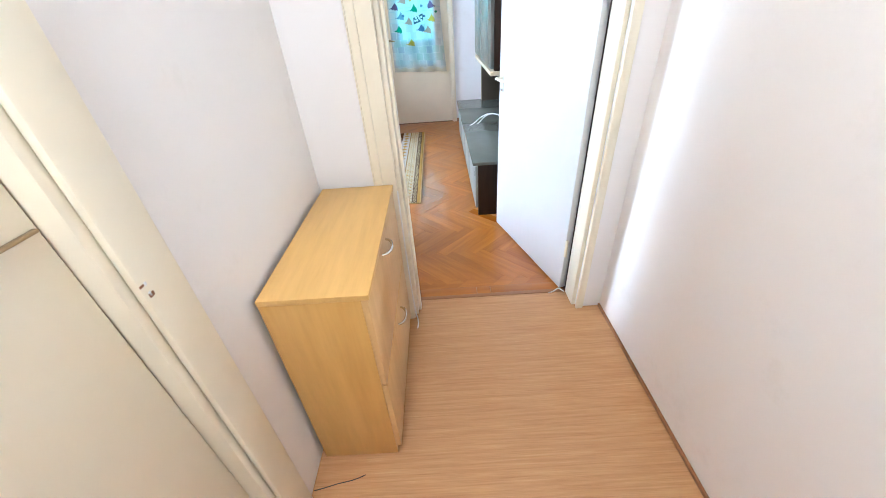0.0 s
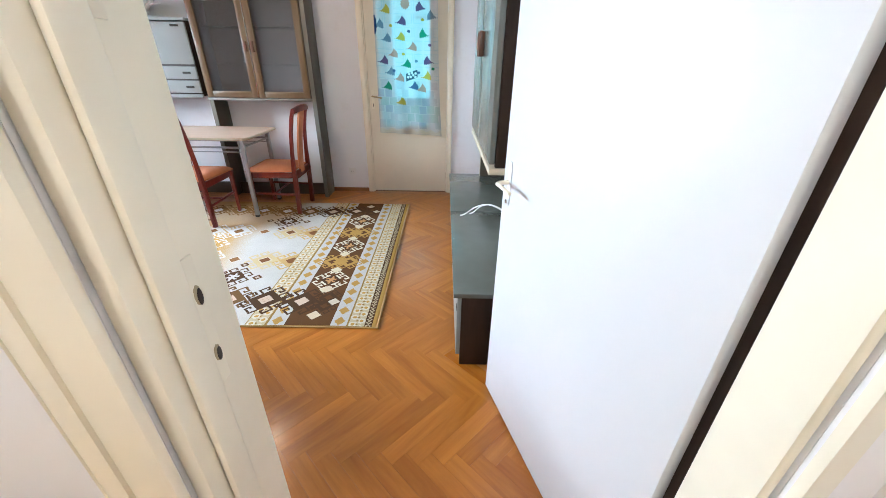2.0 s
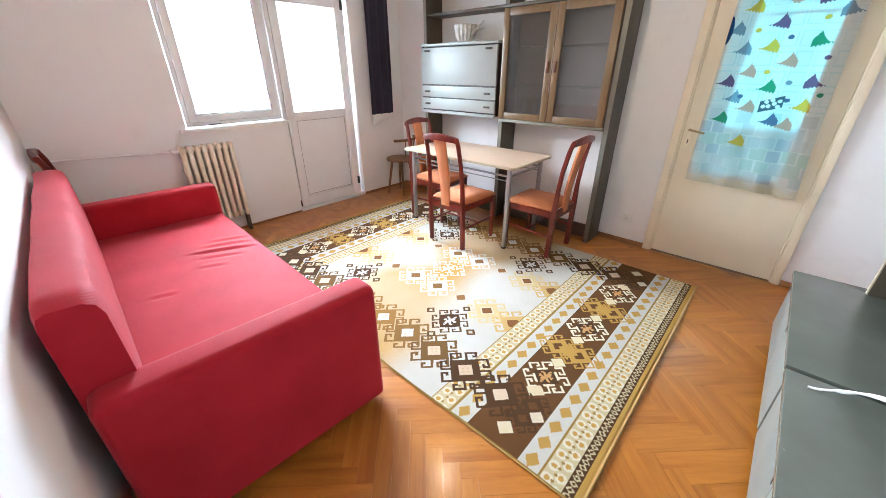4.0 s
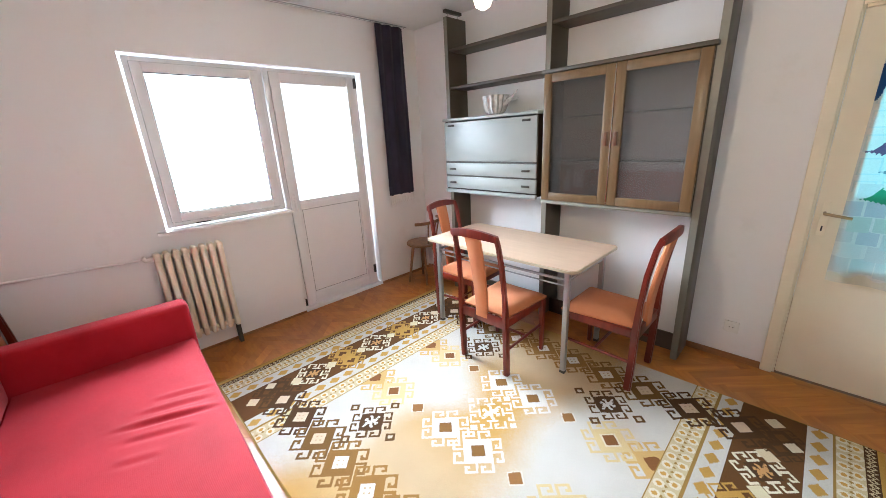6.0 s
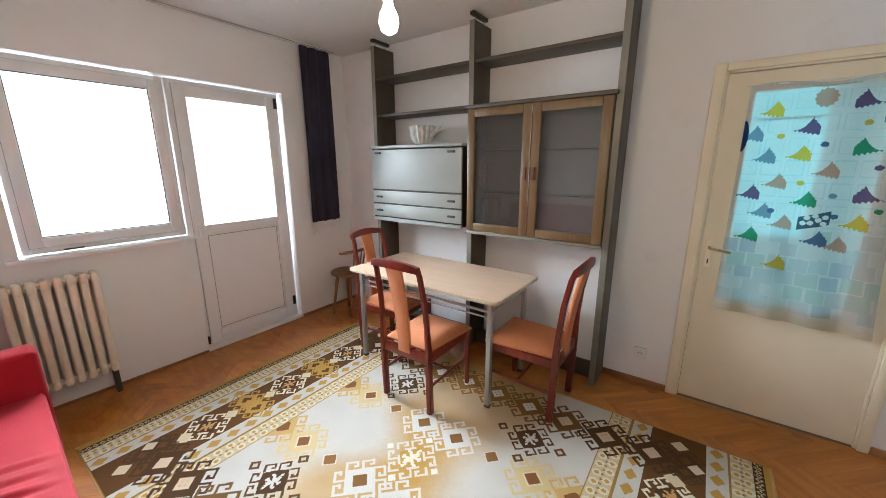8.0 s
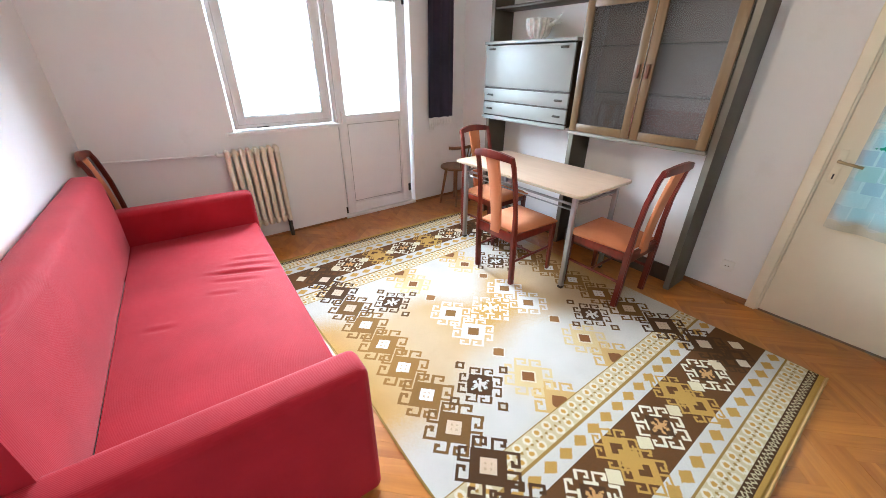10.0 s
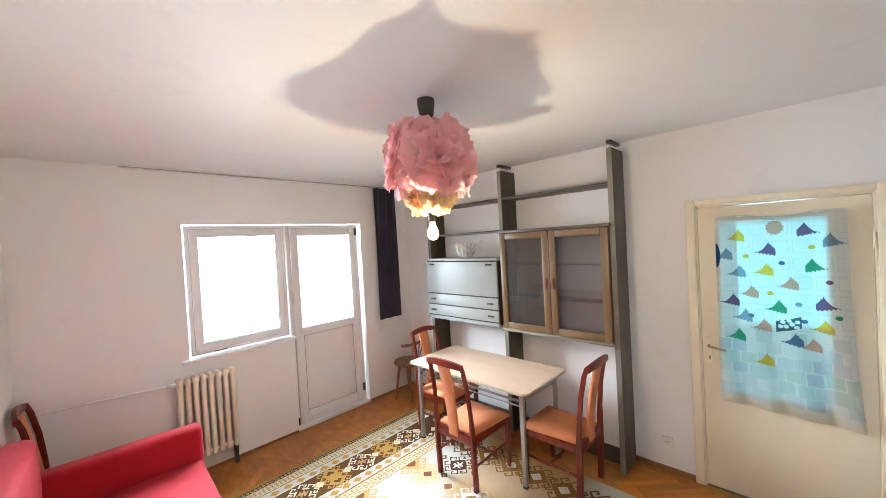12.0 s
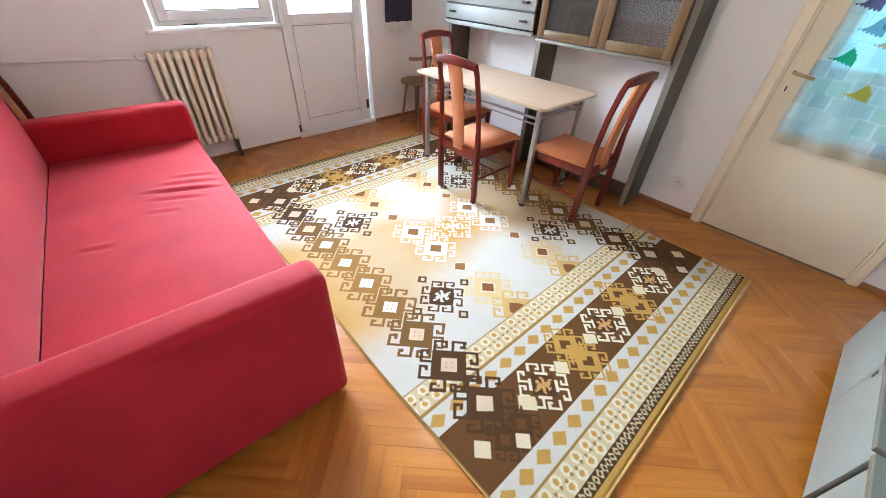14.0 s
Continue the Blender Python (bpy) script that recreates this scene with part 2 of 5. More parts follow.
M_TABLE = wood("pale_table_laminate", (0.56, 0.40, 0.28), (0.62, 0.46, 0.33), 0.33, "x", 5, 7, relief=0.03)
M_STEEL = plain("grey_steel_tube", (0.36, 0.37, 0.37), 0.35, 0.6, vary=0.06)
M_CHROME = plain("satin_chrome", (0.72, 0.71, 0.68), 0.2, 1.0, vary=0.04)
M_BRASS = plain("dull_brass", (0.40, 0.30, 0.16), 0.4, 0.9, vary=0.15)
M_SOFA = cloth("red_corduroy", (0.32, 0.006, 0.014), (0.43, 0.012, 0.025), rib=55, rough=0.8, sheen=0.2)
M_SOFA.node_tree.nodes["Principled BSDF"].inputs["Specular IOR Level"].default_value = 0.22
M_STOOL = wood("oiled_stool_wood", (0.17, 0.085, 0.035), (0.29, 0.16, 0.075), 0.5, "z")
M_RUG = woven("woven_rug", "weave")
M_RUG.node_tree.nodes["Principled BSDF"].inputs["Specular IOR Level"].default_value = 0.12
M_RUGEDGE = cloth("ochre_binding", (0.34, 0.19, 0.045), (0.46, 0.27, 0.08), weave=300)
M_SHEER = woven("printed_sheer_curtain", "weave", 0.9, 0.62)
M_NAVY = cloth("navy_curtain_cloth", (0.016, 0.013, 0.030), (0.030, 0.025, 0.052), rib=30, rib_axis="Z", sheen=0.2)
M_FRINGE = cloth("white_fringe", (0.7, 0.7, 0.68), (0.8, 0.8, 0.78))
M_GLASS = glass("window_glass")
M_CABGLASS = glass("cabinet_glass", (0.70, 0.69, 0.68), 0.04)
M_CABBACK = plain("grey_hardboard", (0.24, 0.21, 0.19), 0.7, vary=0.08, fine=9, relief=0.0)
M_WHITEPL = plain("white_plastic", (0.80, 0.80, 0.77), 0.35, vary=0.04)
M_BOWL = plain("pearl_ceramic", (0.66, 0.67, 0.65), 0.10, vary=0.3, scale=22)
M_BULB = glow("bulb_glow", (1.0, 0.84, 0.56), 28.0)
M_SKY = glow("overcast_sky", (0.93, 0.97, 1.0), 3.2)
M_SKYK = glow("kitchen_sky", (0.22, 0.82, 0.95), 2.3)


def petal_material(name, c1, c2):
    m, n, l, b = mat(name, 0.8, 0, c1)
    v = coords(n, l)
    r = ramp(n, [(0.3, c1), (0.7, c2)])
    l.new(noise_tex(n, l, v, 12, 4), r.inputs["Fac"])
    l.new(r.outputs["Color"], b.inputs["Base Color"])
    t = n.new("ShaderNodeBsdfTranslucent")
    l.new(r.outputs["Color"], t.inputs["Color"])
    mx = n.new("ShaderNodeMixShader")
    mx.inputs[0].default_value = 0.48
    l.new(b.outputs[0], mx.inputs[1])
    l.new(t.outputs[0], mx.inputs[2])
    l.new(mx.outputs[0], n["Material Output"].inputs["Surface"])
    bump(n, l, b, noise_tex(n, l, v, 60, 3), 0.4, 0.002)
    return m


M_PINK = petal_material("pink_tissue_paper", (0.97, 0.52, 0.52), (0.98, 0.66, 0.64))
M_YELLOWP = petal_material("yellow_tissue_paper", (0.92, 0.66, 0.34), (0.95, 0.76, 0.45))


def streaked_floor():
    m, n, l, b = mat("streaked_linoleum", 0.42)
    v = coords(n, l, (1.2, 34, 1))
    g = noise_tex(n, l, v, 2.4, 5, 0.7, 0.4)
    v2 = coords(n, l, (2.0, 90, 1))
    f = noise_tex(n, l, v2, 3.0, 4, 0.6, 0.2)
    r = ramp(n, [(0.26, (0.41, 0.20, 0.072)), (0.46, (0.50, 0.265, 0.105)), (0.62, (0.55, 0.31, 0.13)), (0.80, (0.66, 0.44, 0.23))])
    l.new(g, r.inputs["Fac"])
    r2 = ramp(n, [(0.35, (0.78, 0.73, 0.68)), (0.55, (1, 1, 1))])
    l.new(f, r2.inputs["Fac"])
    c = mixc(n, l, 0.45, r.outputs["Color"], r2.outputs["Color"], "MULTIPLY")
    l.new(c, b.inputs["Base Color"])
    bump(n, l, b, f, 0.12, 0.001)
    return m


M_LINO = streaked_floor()

# ---- mesh helpers ----


def box(bm, x0, y0, z0, x1, y1, z1, bevel=0.0, seg=2):
    """Adds a box with optionally rounded edges."""
    vs = [bm.verts.new(p) for p in ((x0, y0, z0), (x1, y0, z0), (x1, y1, z0), (x0, y1, z0), (x0, y0, z1), (x1, y0, z1), (x1, y1, z1), (x0, y1, z1))]
    fs = [bm.faces.new([vs[i] for i in q]) for q in ((3, 2, 1, 0), (4, 5, 6, 7), (0, 1, 5, 4), (1, 2, 6, 5), (2, 3, 7, 6), (3, 0, 4, 7))]
    if bevel:
        es = list({e for f in fs for e in f.edges})
        bmesh.ops.bevel(bm, geom=es, offset=bevel, segments=seg, affect="EDGES", profile=0.5)
    return bm


def boxes(*rows, bevel=0.0, seg=2):
    bm = bmesh.new()
    for r in rows:
        box(bm, *r, bevel=bevel, seg=seg)
    return bm


def tube(points, radius, sides=8, taper=None, caps=True):
    """A round bar along points; radius may change from end to end."""
    bm = bmesh.new()
    pts = [Vector(p) for p in points]
    rings = []
    up = Vector((0.123, 0.31, 0.94))
    for i, p in enumerate(pts):
        d = (pts[min(i + 1, len(pts) - 1)] - pts[max(i - 1, 0)]).normalized()
        a = d.cross(up)
        if a.length < 1e-3:
            a = d.cross(Vector((1, 0, 0)))
        a.normalize()
        b = d.cross(a)
        r = radius if taper is None else radius + (taper - radius) * i / (len(pts) - 1)
        rings.append([bm.verts.new(p + r * (math.cos(k * math.tau / sides) * a + math.sin(k * math.tau / sides) * b)) for k in range(sides)])
    for r0, r1 in zip(rings, rings[1:]):
        for k in range(sides):
            bm.faces.new((r0[k], r0[(k + 1) % sides], r1[(k + 1) % sides], r1[k]))
    if caps:
        bm.faces.new(rings[0][::-1])
        bm.faces.new(rings[-1])
    bmesh.ops.recalc_face_normals(bm, faces=bm.faces)
    return bm


def lathe(profile, sides=24, flute=0.0, flutes=0):
    bm = bmesh.new()
    rings = []
    for r, z in profile:
        rings.append([bm.verts.new(((r * (1 + flute * math.cos(flutes * k * math.tau / sides))) * math.cos(k * math.tau / sides), (r * (1 + flute * math.cos(flutes * k * math.tau / sides))) * math.sin(k * math.tau / sides), z)) for k in range(sides)])
    for r0, r1 in zip(rings, rings[1:]):
        for k in range(sides):
            bm.faces.new((r0[k], r0[(k + 1) % sides], r1[(k + 1) % sides], r1[k]))
    bm.faces.new(rings[0][::-1])
    bm.faces.new(rings[-1])
    bmesh.ops.recalc_face_normals(bm, faces=bm.faces)
    return bm


def prism(outline, z0, z1, bevel=0.0):
    """A flat outline in x and y, raised from z0 to z1."""
    bm = bmesh.new()
    lo = [bm.verts.new((x, y, z0)) for x, y in outline]
    hi = [bm.verts.new((x, y, z1)) for x, y in outline]
    bm.faces.new(lo[::-1])
    top = bm.faces.new(hi)
    for i in range(len(lo)):
        j = (i + 1) % len(lo)
        bm.faces.new((lo[i], lo[j], hi[j], hi[i]))
    bmesh.ops.recalc_face_normals(bm, faces=bm.faces)
    if bevel:
        bmesh.ops.bevel(bm, geom=[e for e in bm.edges if abs(e.verts[0].co.z - e.verts[1].co.z) < 1e-6], offset=bevel, segments=2, affect="EDGES")
    return bm


def smooth(me, angle=40):
    for p in me.polygons:
        p.use_smooth = True
    me.set_sharp_from_angle(angle=radians(angle))


def part(name, bm, material, parent=None, label="", soft=True):
    """Links a bmesh as one mesh object under a thing or a part."""
    me = bpy.data.meshes.new(name)
    bm.to_mesh(me)
    bm.free()
    me.materials.append(material)
    if soft:
        smooth(me)
    ob = new(name, me)
    if parent:
        ob.parent = parent
    if label:
        ob["label"] = label
    return ob


def again(ob, m, name=None):
    """One more part on the same mesh under the same parent."""
    o = new(name or ob.name.split(".")[0], ob.data)
    o.parent = ob.parent
    o.matrix_basis = m
    if "label" in ob:
        o["label"] = ob["label"]
    return o


def thing(name, label, category, m=None, group="", kind=""):
    ob = new(name)
    ob.empty_display_size = 0.1
    if m is not None:
        ob.matrix_basis = m
    return tagged(ob, label, category, group, kind)


def structure(name, bm, material, label, category, soft=False):
    return tagged(part(name, bm, material, soft=soft), label, category, kind="structure")

# ---- large structure ----
WX, FY, RX = -3.15, 5.83, 1.60      # window wall, far wall, side wall


def back_y(x):
    """Room face of the wall behind the sofa, which runs slightly askew."""
    return 2.092 + 0.0525 * (0.60 - x)


structure("floor", boxes((-3.5, 2.045, -0.12, 1.75, 6.0, -0.014)), M_SUB, "dark joint bed under the parquet of the living room", "floor")
structure("floor_hall", boxes((0.0, -1.4, -0.12, 1.75, 2.040, 0.0)), M_LINO, "streaked tan linoleum floor of the narrow hall", "floor")
structure("ceiling", boxes((-3.5, 1.9, CEIL, 1.75, 8.3, CEIL + 0.15)), M_CEIL, "white painted ceiling of the living room", "ceiling")
structure("ceiling_hall", boxes((0.0, -1.5, CEIL, 1.75, 1.899, CEIL + 0.15)), M_CEIL, "white painted ceiling of the hall", "ceiling")

# wall with the window and the balcony door: solid but for one stepped opening
Y0, Y1, Y2, ZS, ZT = 3.29, 4.20, 5.10, 1.00, 2.20
bm = boxes((WX - 0.28, 1.9, 0, WX, Y0, CEIL), (WX - 0.28, Y0, 0, WX, Y1, ZS), (WX - 0.28, Y2, 0, WX, 6.0, CEIL), (WX - 0.28, Y0, ZT, WX, Y2, CEIL), (WX - 0.28, Y1, -0.014, WX, Y2, 0.03))
structure("wall_west", bm, M_WALL, "white plastered wall around the window and balcony door", "wall")
# far wall with the kitchen door
PX0, PX1, PZ = 0.135, 1.015, 2.085
bm = boxes((WX, FY, 0, PX0, FY + 0.15, CEIL), (PX1, FY, 0, RX + 0.15, FY + 0.15, CEIL), (PX0, FY, PZ, PX1, FY + 0.15, CEIL))
structure("wall_north", bm, M_WALL, "white plastered wall behind the wall unit", "wall")
structure("wall_east", boxes((RX, 2.0, 0, RX + 0.15, FY, CEIL)), M_WALL, "white plastered side wall behind the sideboard", "wall")
# wall between hall and living room
DX0, DX1, DZ = 0.60, 1.475, 2.06
bm = prism([(WX, 1.92), (DX0, 1.92), (DX0, back_y(DX0)), (WX, back_y(WX))], 0, CEIL)
box(bm, DX1, 1.92, 0, RX + 0.15, 2.0, CEIL)
box(bm, DX0, 1.92, DZ, DX1, 2.092, CEIL)
structure("wall_south", bm, M_WALL, "white plastered wall with the open doorway", "wall")
# hall: the left wall has a closed door
HX = 0.28
HY0, HY1 = 0.13, 0.955
bm = boxes((HX - 0.14, HY1, 0, HX, 1.92, CEIL), (HX - 0.14, -1.4, 0, HX, HY0, CEIL), (HX - 0.14, HY0, 2.05, HX, HY1, CEIL))
structure("wall_hall_west", bm, M_HALLWALL, "cream white hall wall beside the shoe cabinet", "wall")
structure("wall_hall_east", boxes((RX, -1.4, 0, RX + 0.15, 2.0, CEIL)), M_HALLWALL, "cream white bare hall wall", "wall")
structure("wall_hall_end", boxes((HX - 0.14, -1.55, 0, RX + 0.15, -1.4, CEIL)), M_HALLWALL, "cream white end wall of the hall", "wall")
# face of the doorway wall on the hall side
structure("wall_hall_north", boxes((HX, 1.912, 0, DX0 - 0.0, 1.9195, CEIL), (DX1, 1.912, 0, RX, 1.9195, CEIL), (DX0, 1.912, DZ, DX1, 1.9195, CEIL)), M_HALLWALL, "cream white hall face of the doorway wall", "wall")

# narrow kitchen balcony beyond the glazed door, closed around
structure("floor_kitchen", boxes((-0.6, 5.98, -0.1, 1.75, 7.5, -0.004)), M_LINO, "tan kitchen floor beyond the glazed door", "floor")
KX0, KX1, KY, KZ0, KZ1 = 0.20, 0.89, 7.32, 0.90, 2.36
bm = boxes((-0.75, 5.98, 0, -0.6, 7.47, CEIL), (1.75, 5.98, 0, 1.9, 7.47, CEIL), (-0.6, KY, 0, KX0, KY + 0.15, CEIL), (KX1, KY, 0, 1.75, KY + 0.15, CEIL), (KX0, KY, 0, KX1, KY + 0.15, KZ0), (KX0, KY, KZ1, KX1, KY + 0.15, CEIL))
structure("wall_kitchen", bm, M_WALL, "white kitchen walls beyond the glazed door", "wall")
structure("window_2", boxes((KX0, KY + 0.05, KZ0, KX0 + 0.03, KY + 0.1, KZ1), (KX1 - 0.03, KY + 0.05, KZ0, KX1, KY + 0.1, KZ1), (KX0 + 0.03, KY + 0.05, KZ0, KX1 - 0.03, KY + 0.1, KZ0 + 0.03), (KX0 + 0.03, KY + 0.05, KZ1 - 0.03, KX1 - 0.03, KY + 0.1, KZ1), (KX0 + 0.03, KY + 0.06, 1.93, KX1 - 0.03, KY + 0.09, 1.95)), M_PVC, "white kitchen window seen through the glazed door", "window")

# sky beyond the windows
structure("backdrop", boxes((-9.0, -6, -4, -8.95, 16, 9)), M_SKY, "bright overcast sky beyond the balcony", "sky")
structure("backdrop_kitchen", boxes((-5, 12.0, -4, 6, 12.05, 9)), M_SKYK, "pale blue sky beyond the kitchen window", "sky")


def baseboard(name, x0, y0, x1, y1, h=0.045):
    bm = boxes((min(x0, x1), min(y0, y1), 0.0, max(x0, x1), max(y0, y1), h), bevel=0.005)
    return structure(name, bm, M_BASEB, "narrow brown wooden skirting strip at the foot of the wall", "skirting")


baseboard("baseboard_north", -3.15, FY - 0.015, 0.082, FY)
baseboard("baseboard_north_side", 1.06, FY - 0.015, RX, FY)
baseboard("baseboard_west", WX, 2.32, WX + 0.010, Y1 - 0.005, 0.022)
baseboard("baseboard_west_corner", WX, Y2 + 0.005, WX + 0.012, FY - 0.016, 0.03)
baseboard("baseboard_hall", RX - 0.012, -1.4, RX, 1.911, 0.018)


def casing(name, rows, label, category="door frame"):
    return structure(name, boxes(*rows, bevel=0.006), M_CREAM, label, category, soft=True)


# doorway from the hall: lining and architraves
casing("door_frame_1", [
    (DX0, 1.925, 0, DX0 + 0.028, 2.099, DZ), (DX1 - 0.022, 1.925, 0, DX1, 2.04, DZ), (DX0 + 0.028, 1.925, DZ - 0.03, DX1 - 0.022, 2.099, DZ),
    (DX0 - 0.085, 1.892, 0, DX0 + 0.012, 1.911, DZ + 0.08), (DX1 - 0.008, 1.892, 0, DX1 + 0.030, 1.911, DZ + 0.08), (DX0 + 0.012, 1.892, DZ - 0.012, DX1 - 0.008, 1.911, DZ + 0.08),
    (DX0 - 0.078, 1.886, 0, DX0 - 0.045, 1.8915, DZ + 0.05),
    (DX0 + 0.0285, 1.955, 0, DX0 + 0.042, 2.005, DZ - 0.031)],
    "cream painted wooden door frame with worn gloss paint")
# dark brown strip put in for the deep shade of the hinge gap
structure("door_frame_rebate", boxes((1.459, 2.0405, 0.0, 1.4745, 2.075, 2.03)), M_BROWN, "dark strip standing in for the shade in the doorway's hinge gap", "door frame")
# worn strike plate sockets in the lining
fr = bpy.data.objects["door_frame_1"]
for z, h in ((1.07, 0.052), (0.965, 0.048)):
    bm = bmesh.new()
    bmesh.ops.create_uvsphere(bm, u_segments=12, v_segments=8, radius=0.5)
    bmesh.ops.scale(bm, vec=(0.004, 0.026, h), verts=bm.verts)
    o = part("strike_socket", bm, M_BRASS, fr, "worn brass strike socket")
    o.location = (DX0 + 0.0285, 2.026, z)
    bm = bmesh.new()
    bmesh.ops.create_uvsphere(bm, u_segments=12, v_segments=8, radius=0.5)
    bmesh.ops.scale(bm, vec=(0.003, 0.013, h * 0.55), verts=bm.verts)
    k = part("keeper_hole", bm, M_BROWN, o, "dark worn hole")
    k.location = (0.0012, 0.003, -0.004)
o = part("strike_plate", boxes((0, -0.014, -0.11, 0.0018, 0.014, 0.11), bevel=0.0006), M_CREAM, fr, "painted-over strike plate")
o.location = (DX0 + 0.0282, 2.024, 1.02)
o = part("blanking_plate", boxes((0, -0.016, -0.02, 0.002, 0.016, 0.02), bevel=0.0007), M_PANTRY, fr, "small painted-over plate")
o.location = (DX0 + 0.0282, 2.018, 1.42)
# frame and closed door in the hall's side wall
casing("door_frame_2", [
    (HX - 0.14, HY1 - 0.03, 0, HX + 0.004, HY1, 2.05), (HX - 0.14, HY0, 0, HX + 0.004, HY0 + 0.03, 2.05), (HX - 0.14, HY0 + 0.03, 2.02, HX + 0.004, HY1 - 0.03, 2.05),
    (HX + 0.0045, HY1 - 0.012, 0, HX + 0.022, HY1 + 0.085, 2.14), (HX + 0.0045, HY0 - 0.085, 0, HX + 0.022, HY0 + 0.012, 2.14), (HX + 0.0045, HY0 + 0.012, 2.04, HX + 0.022, HY1 - 0.012, 2.14)],
    "cream painted wooden frame of the closed hall door")
d2 = tagged(part("door_2", boxes((HX - 0.075, HY0 + 0.033, 0.012, HX - 0.035, HY1 - 0.033, 2.017), bevel=0.004), M_PANTRY), "closed ivory painted hall door with a worn latch", "door", kind="structure")
part("latch", boxes((HX - 0.0345, HY1 - 0.16, 1.163, HX - 0.026, HY1 - 0.040, 1.169), bevel=0.002), M_BRASS, d2, "worn metal latch bar")
rngc = random.Random(11)
for k in range(4):
    y, z = HY1 - 0.013 + rngc.uniform(0, 0.02), 1.00 + rngc.uniform(-0.05, 0.05)
    part("paint_chip", boxes((HX + 0.0215, y, z, HX + 0.0228, y + rngc.uniform(0.004, 0.012), z + rngc.uniform(0.004, 0.014)), bevel=0.0005), M_BASEB if k % 3 == 0 else M_WHITEPL, bpy.data.objects["door_frame_2"], "flaked paint")

# kitchen door frame
casing("door_frame_3", [
    (PX0, FY - 0.004, 0, PX0 + 0.02, FY + 0.15, PZ), (PX1 - 0.02, FY - 0.004, 0, PX1, FY + 0.15, PZ), (PX0 + 0.02, FY - 0.004, PZ - 0.02, PX1 - 0.02, FY + 0.15, PZ),
    (PX0 - 0.052, FY - 0.022, 0, PX0 + 0.008, FY - 0.0045, PZ + 0.035), (PX1 - 0.008, FY - 0.022, 0, PX1 + 0.04, FY - 0.0045, PZ + 0.035), (PX0 + 0.008, FY - 0.022, PZ - 0.008, PX1 - 0.008, FY - 0.0045, PZ + 0.035)],
    "ivory painted frame of the glazed kitchen door")

# ---- window and balcony door ----


def sash(y0, z0, y1, z1, x, w=0.07, depth=0.055, low=None):
    """A welded plastic frame with a mitred-looking step."""
    bm = boxes((x - depth, y0, z0, x, y0 + w, z1), (x - depth, y1 - w, z0, x, y1, z1), (x - depth, y0 + w, z0, x, y1 - w, z0 + (low or w)), (x - depth, y0 + w, z1 - w, x, y1 - w, z1), bevel=0.005)
    return bm


FX = -3.19
win = tagged(part("window_1", sash(Y0 + 0.02, ZS + 0.02, Y1 - 0.01, ZT - 0.01, FX - 0.012, 0.045, 0.06), M_PVC), "white plastic double-glazed window above the radiator", "window", kind="structure")
s = part("sash", sash(Y0 + 0.055, ZS + 0.06, Y1 - 0.045, ZT - 0.045, FX + 0.004, 0.062, 0.05), M_PVC, win)
part("glass_pane", boxes((FX - 0.03, Y0 + 0.117, ZS + 0.122, FX - 0.024, Y1 - 0.107, ZT - 0.107)), M_GLASS, win).visible_shadow = False
part("gasket", sash(Y0 + 0.1165, ZS + 0.1215, Y1 - 0.1065, ZT - 0.1065, FX - 0.006, 0.006, 0.012), M_DARKGAP, win)
part("window_sill", boxes((FX - 0.06, Y0 - 0.06, ZS - 0.012, WX + 0.05, Y1 + 0.02, ZS + 0.014), bevel=0.006), M_PVC, win, "white projecting window sill")
part("frame_gap", sash(Y0 + 0.0535, ZS + 0.0585, Y1 - 0.0435, ZT - 0.0435, FX - 0.008, 0.004, 0.006), M_STEEL, win)
part("drain_slot", boxes((FX - 0.0075, Y0 + 0.20, ZS + 0.028, FX - 0.004, Y0 + 0.30, ZS + 0.036)), M_DARKGAP, win)

bd = tagged(part("door_1", sash(Y1, 0.03, Y2 - 0.02, ZT - 0.01, FX - 0.012, 0.045, 0.06), M_PVC), "white plastic balcony door, glazed above a solid panel", "door", kind="structure")
part("sash", sash(Y1 + 0.04, 0.065, Y2 - 0.06, ZT - 0.045, FX + 0.006, 0.085, 0.05), M_PVC, bd)
part("mid_rail", boxes((FX - 0.044, Y1 + 0.125, 1.0, FX + 0.005, Y2 - 0.145, 1.08), bevel=0.005), M_PVC, bd)
part("lower_panel", boxes((FX - 0.03, Y1 + 0.125, 0.15, FX - 0.012, Y2 - 0.145, 1.0)), M_PVC, bd)
part("panel_bead", sash(Y1 + 0.1255, 0.1505, Y2 - 0.1455, 0.9995, FX - 0.004, 0.012, 0.01), M_PVC, bd)
part("glass_pane", boxes((FX - 0.03, Y1 + 0.125, 1.08, FX - 0.024, Y2 - 0.145, ZT - 0.13)), M_GLASS, bd).visible_shadow = False
part("frame_gap", sash(Y1 + 0.0385, 0.0635, Y2 - 0.0585, ZT - 0.0435, FX - 0.008, 0.004, 0.006), M_STEEL, bd)
# thin grey strips that draw the bead's shadow around the panel
part("panel_seal", sash(Y1 + 0.1375, 0.1625, Y2 - 0.1575, 0.9875, FX - 0.0085, 0.003, 0.006), M_STEEL, bd)
hd = part("door_handle", boxes((FX + 0.007, Y1 + 0.055, 1.0, FX + 0.015, Y1 + 0.085, 1.14), bevel=0.003), M_PVC, bd, "white lever handle")
part("lever", tube([(FX + 0.015, Y1 + 0.07, 1.10), (FX + 0.05, Y1 + 0.07, 1.10), (FX + 0.055, Y1 + 0.07, 1.08), (FX + 0.055, Y1 + 0.07, 0.99)], 0.010), M_PVC, hd)
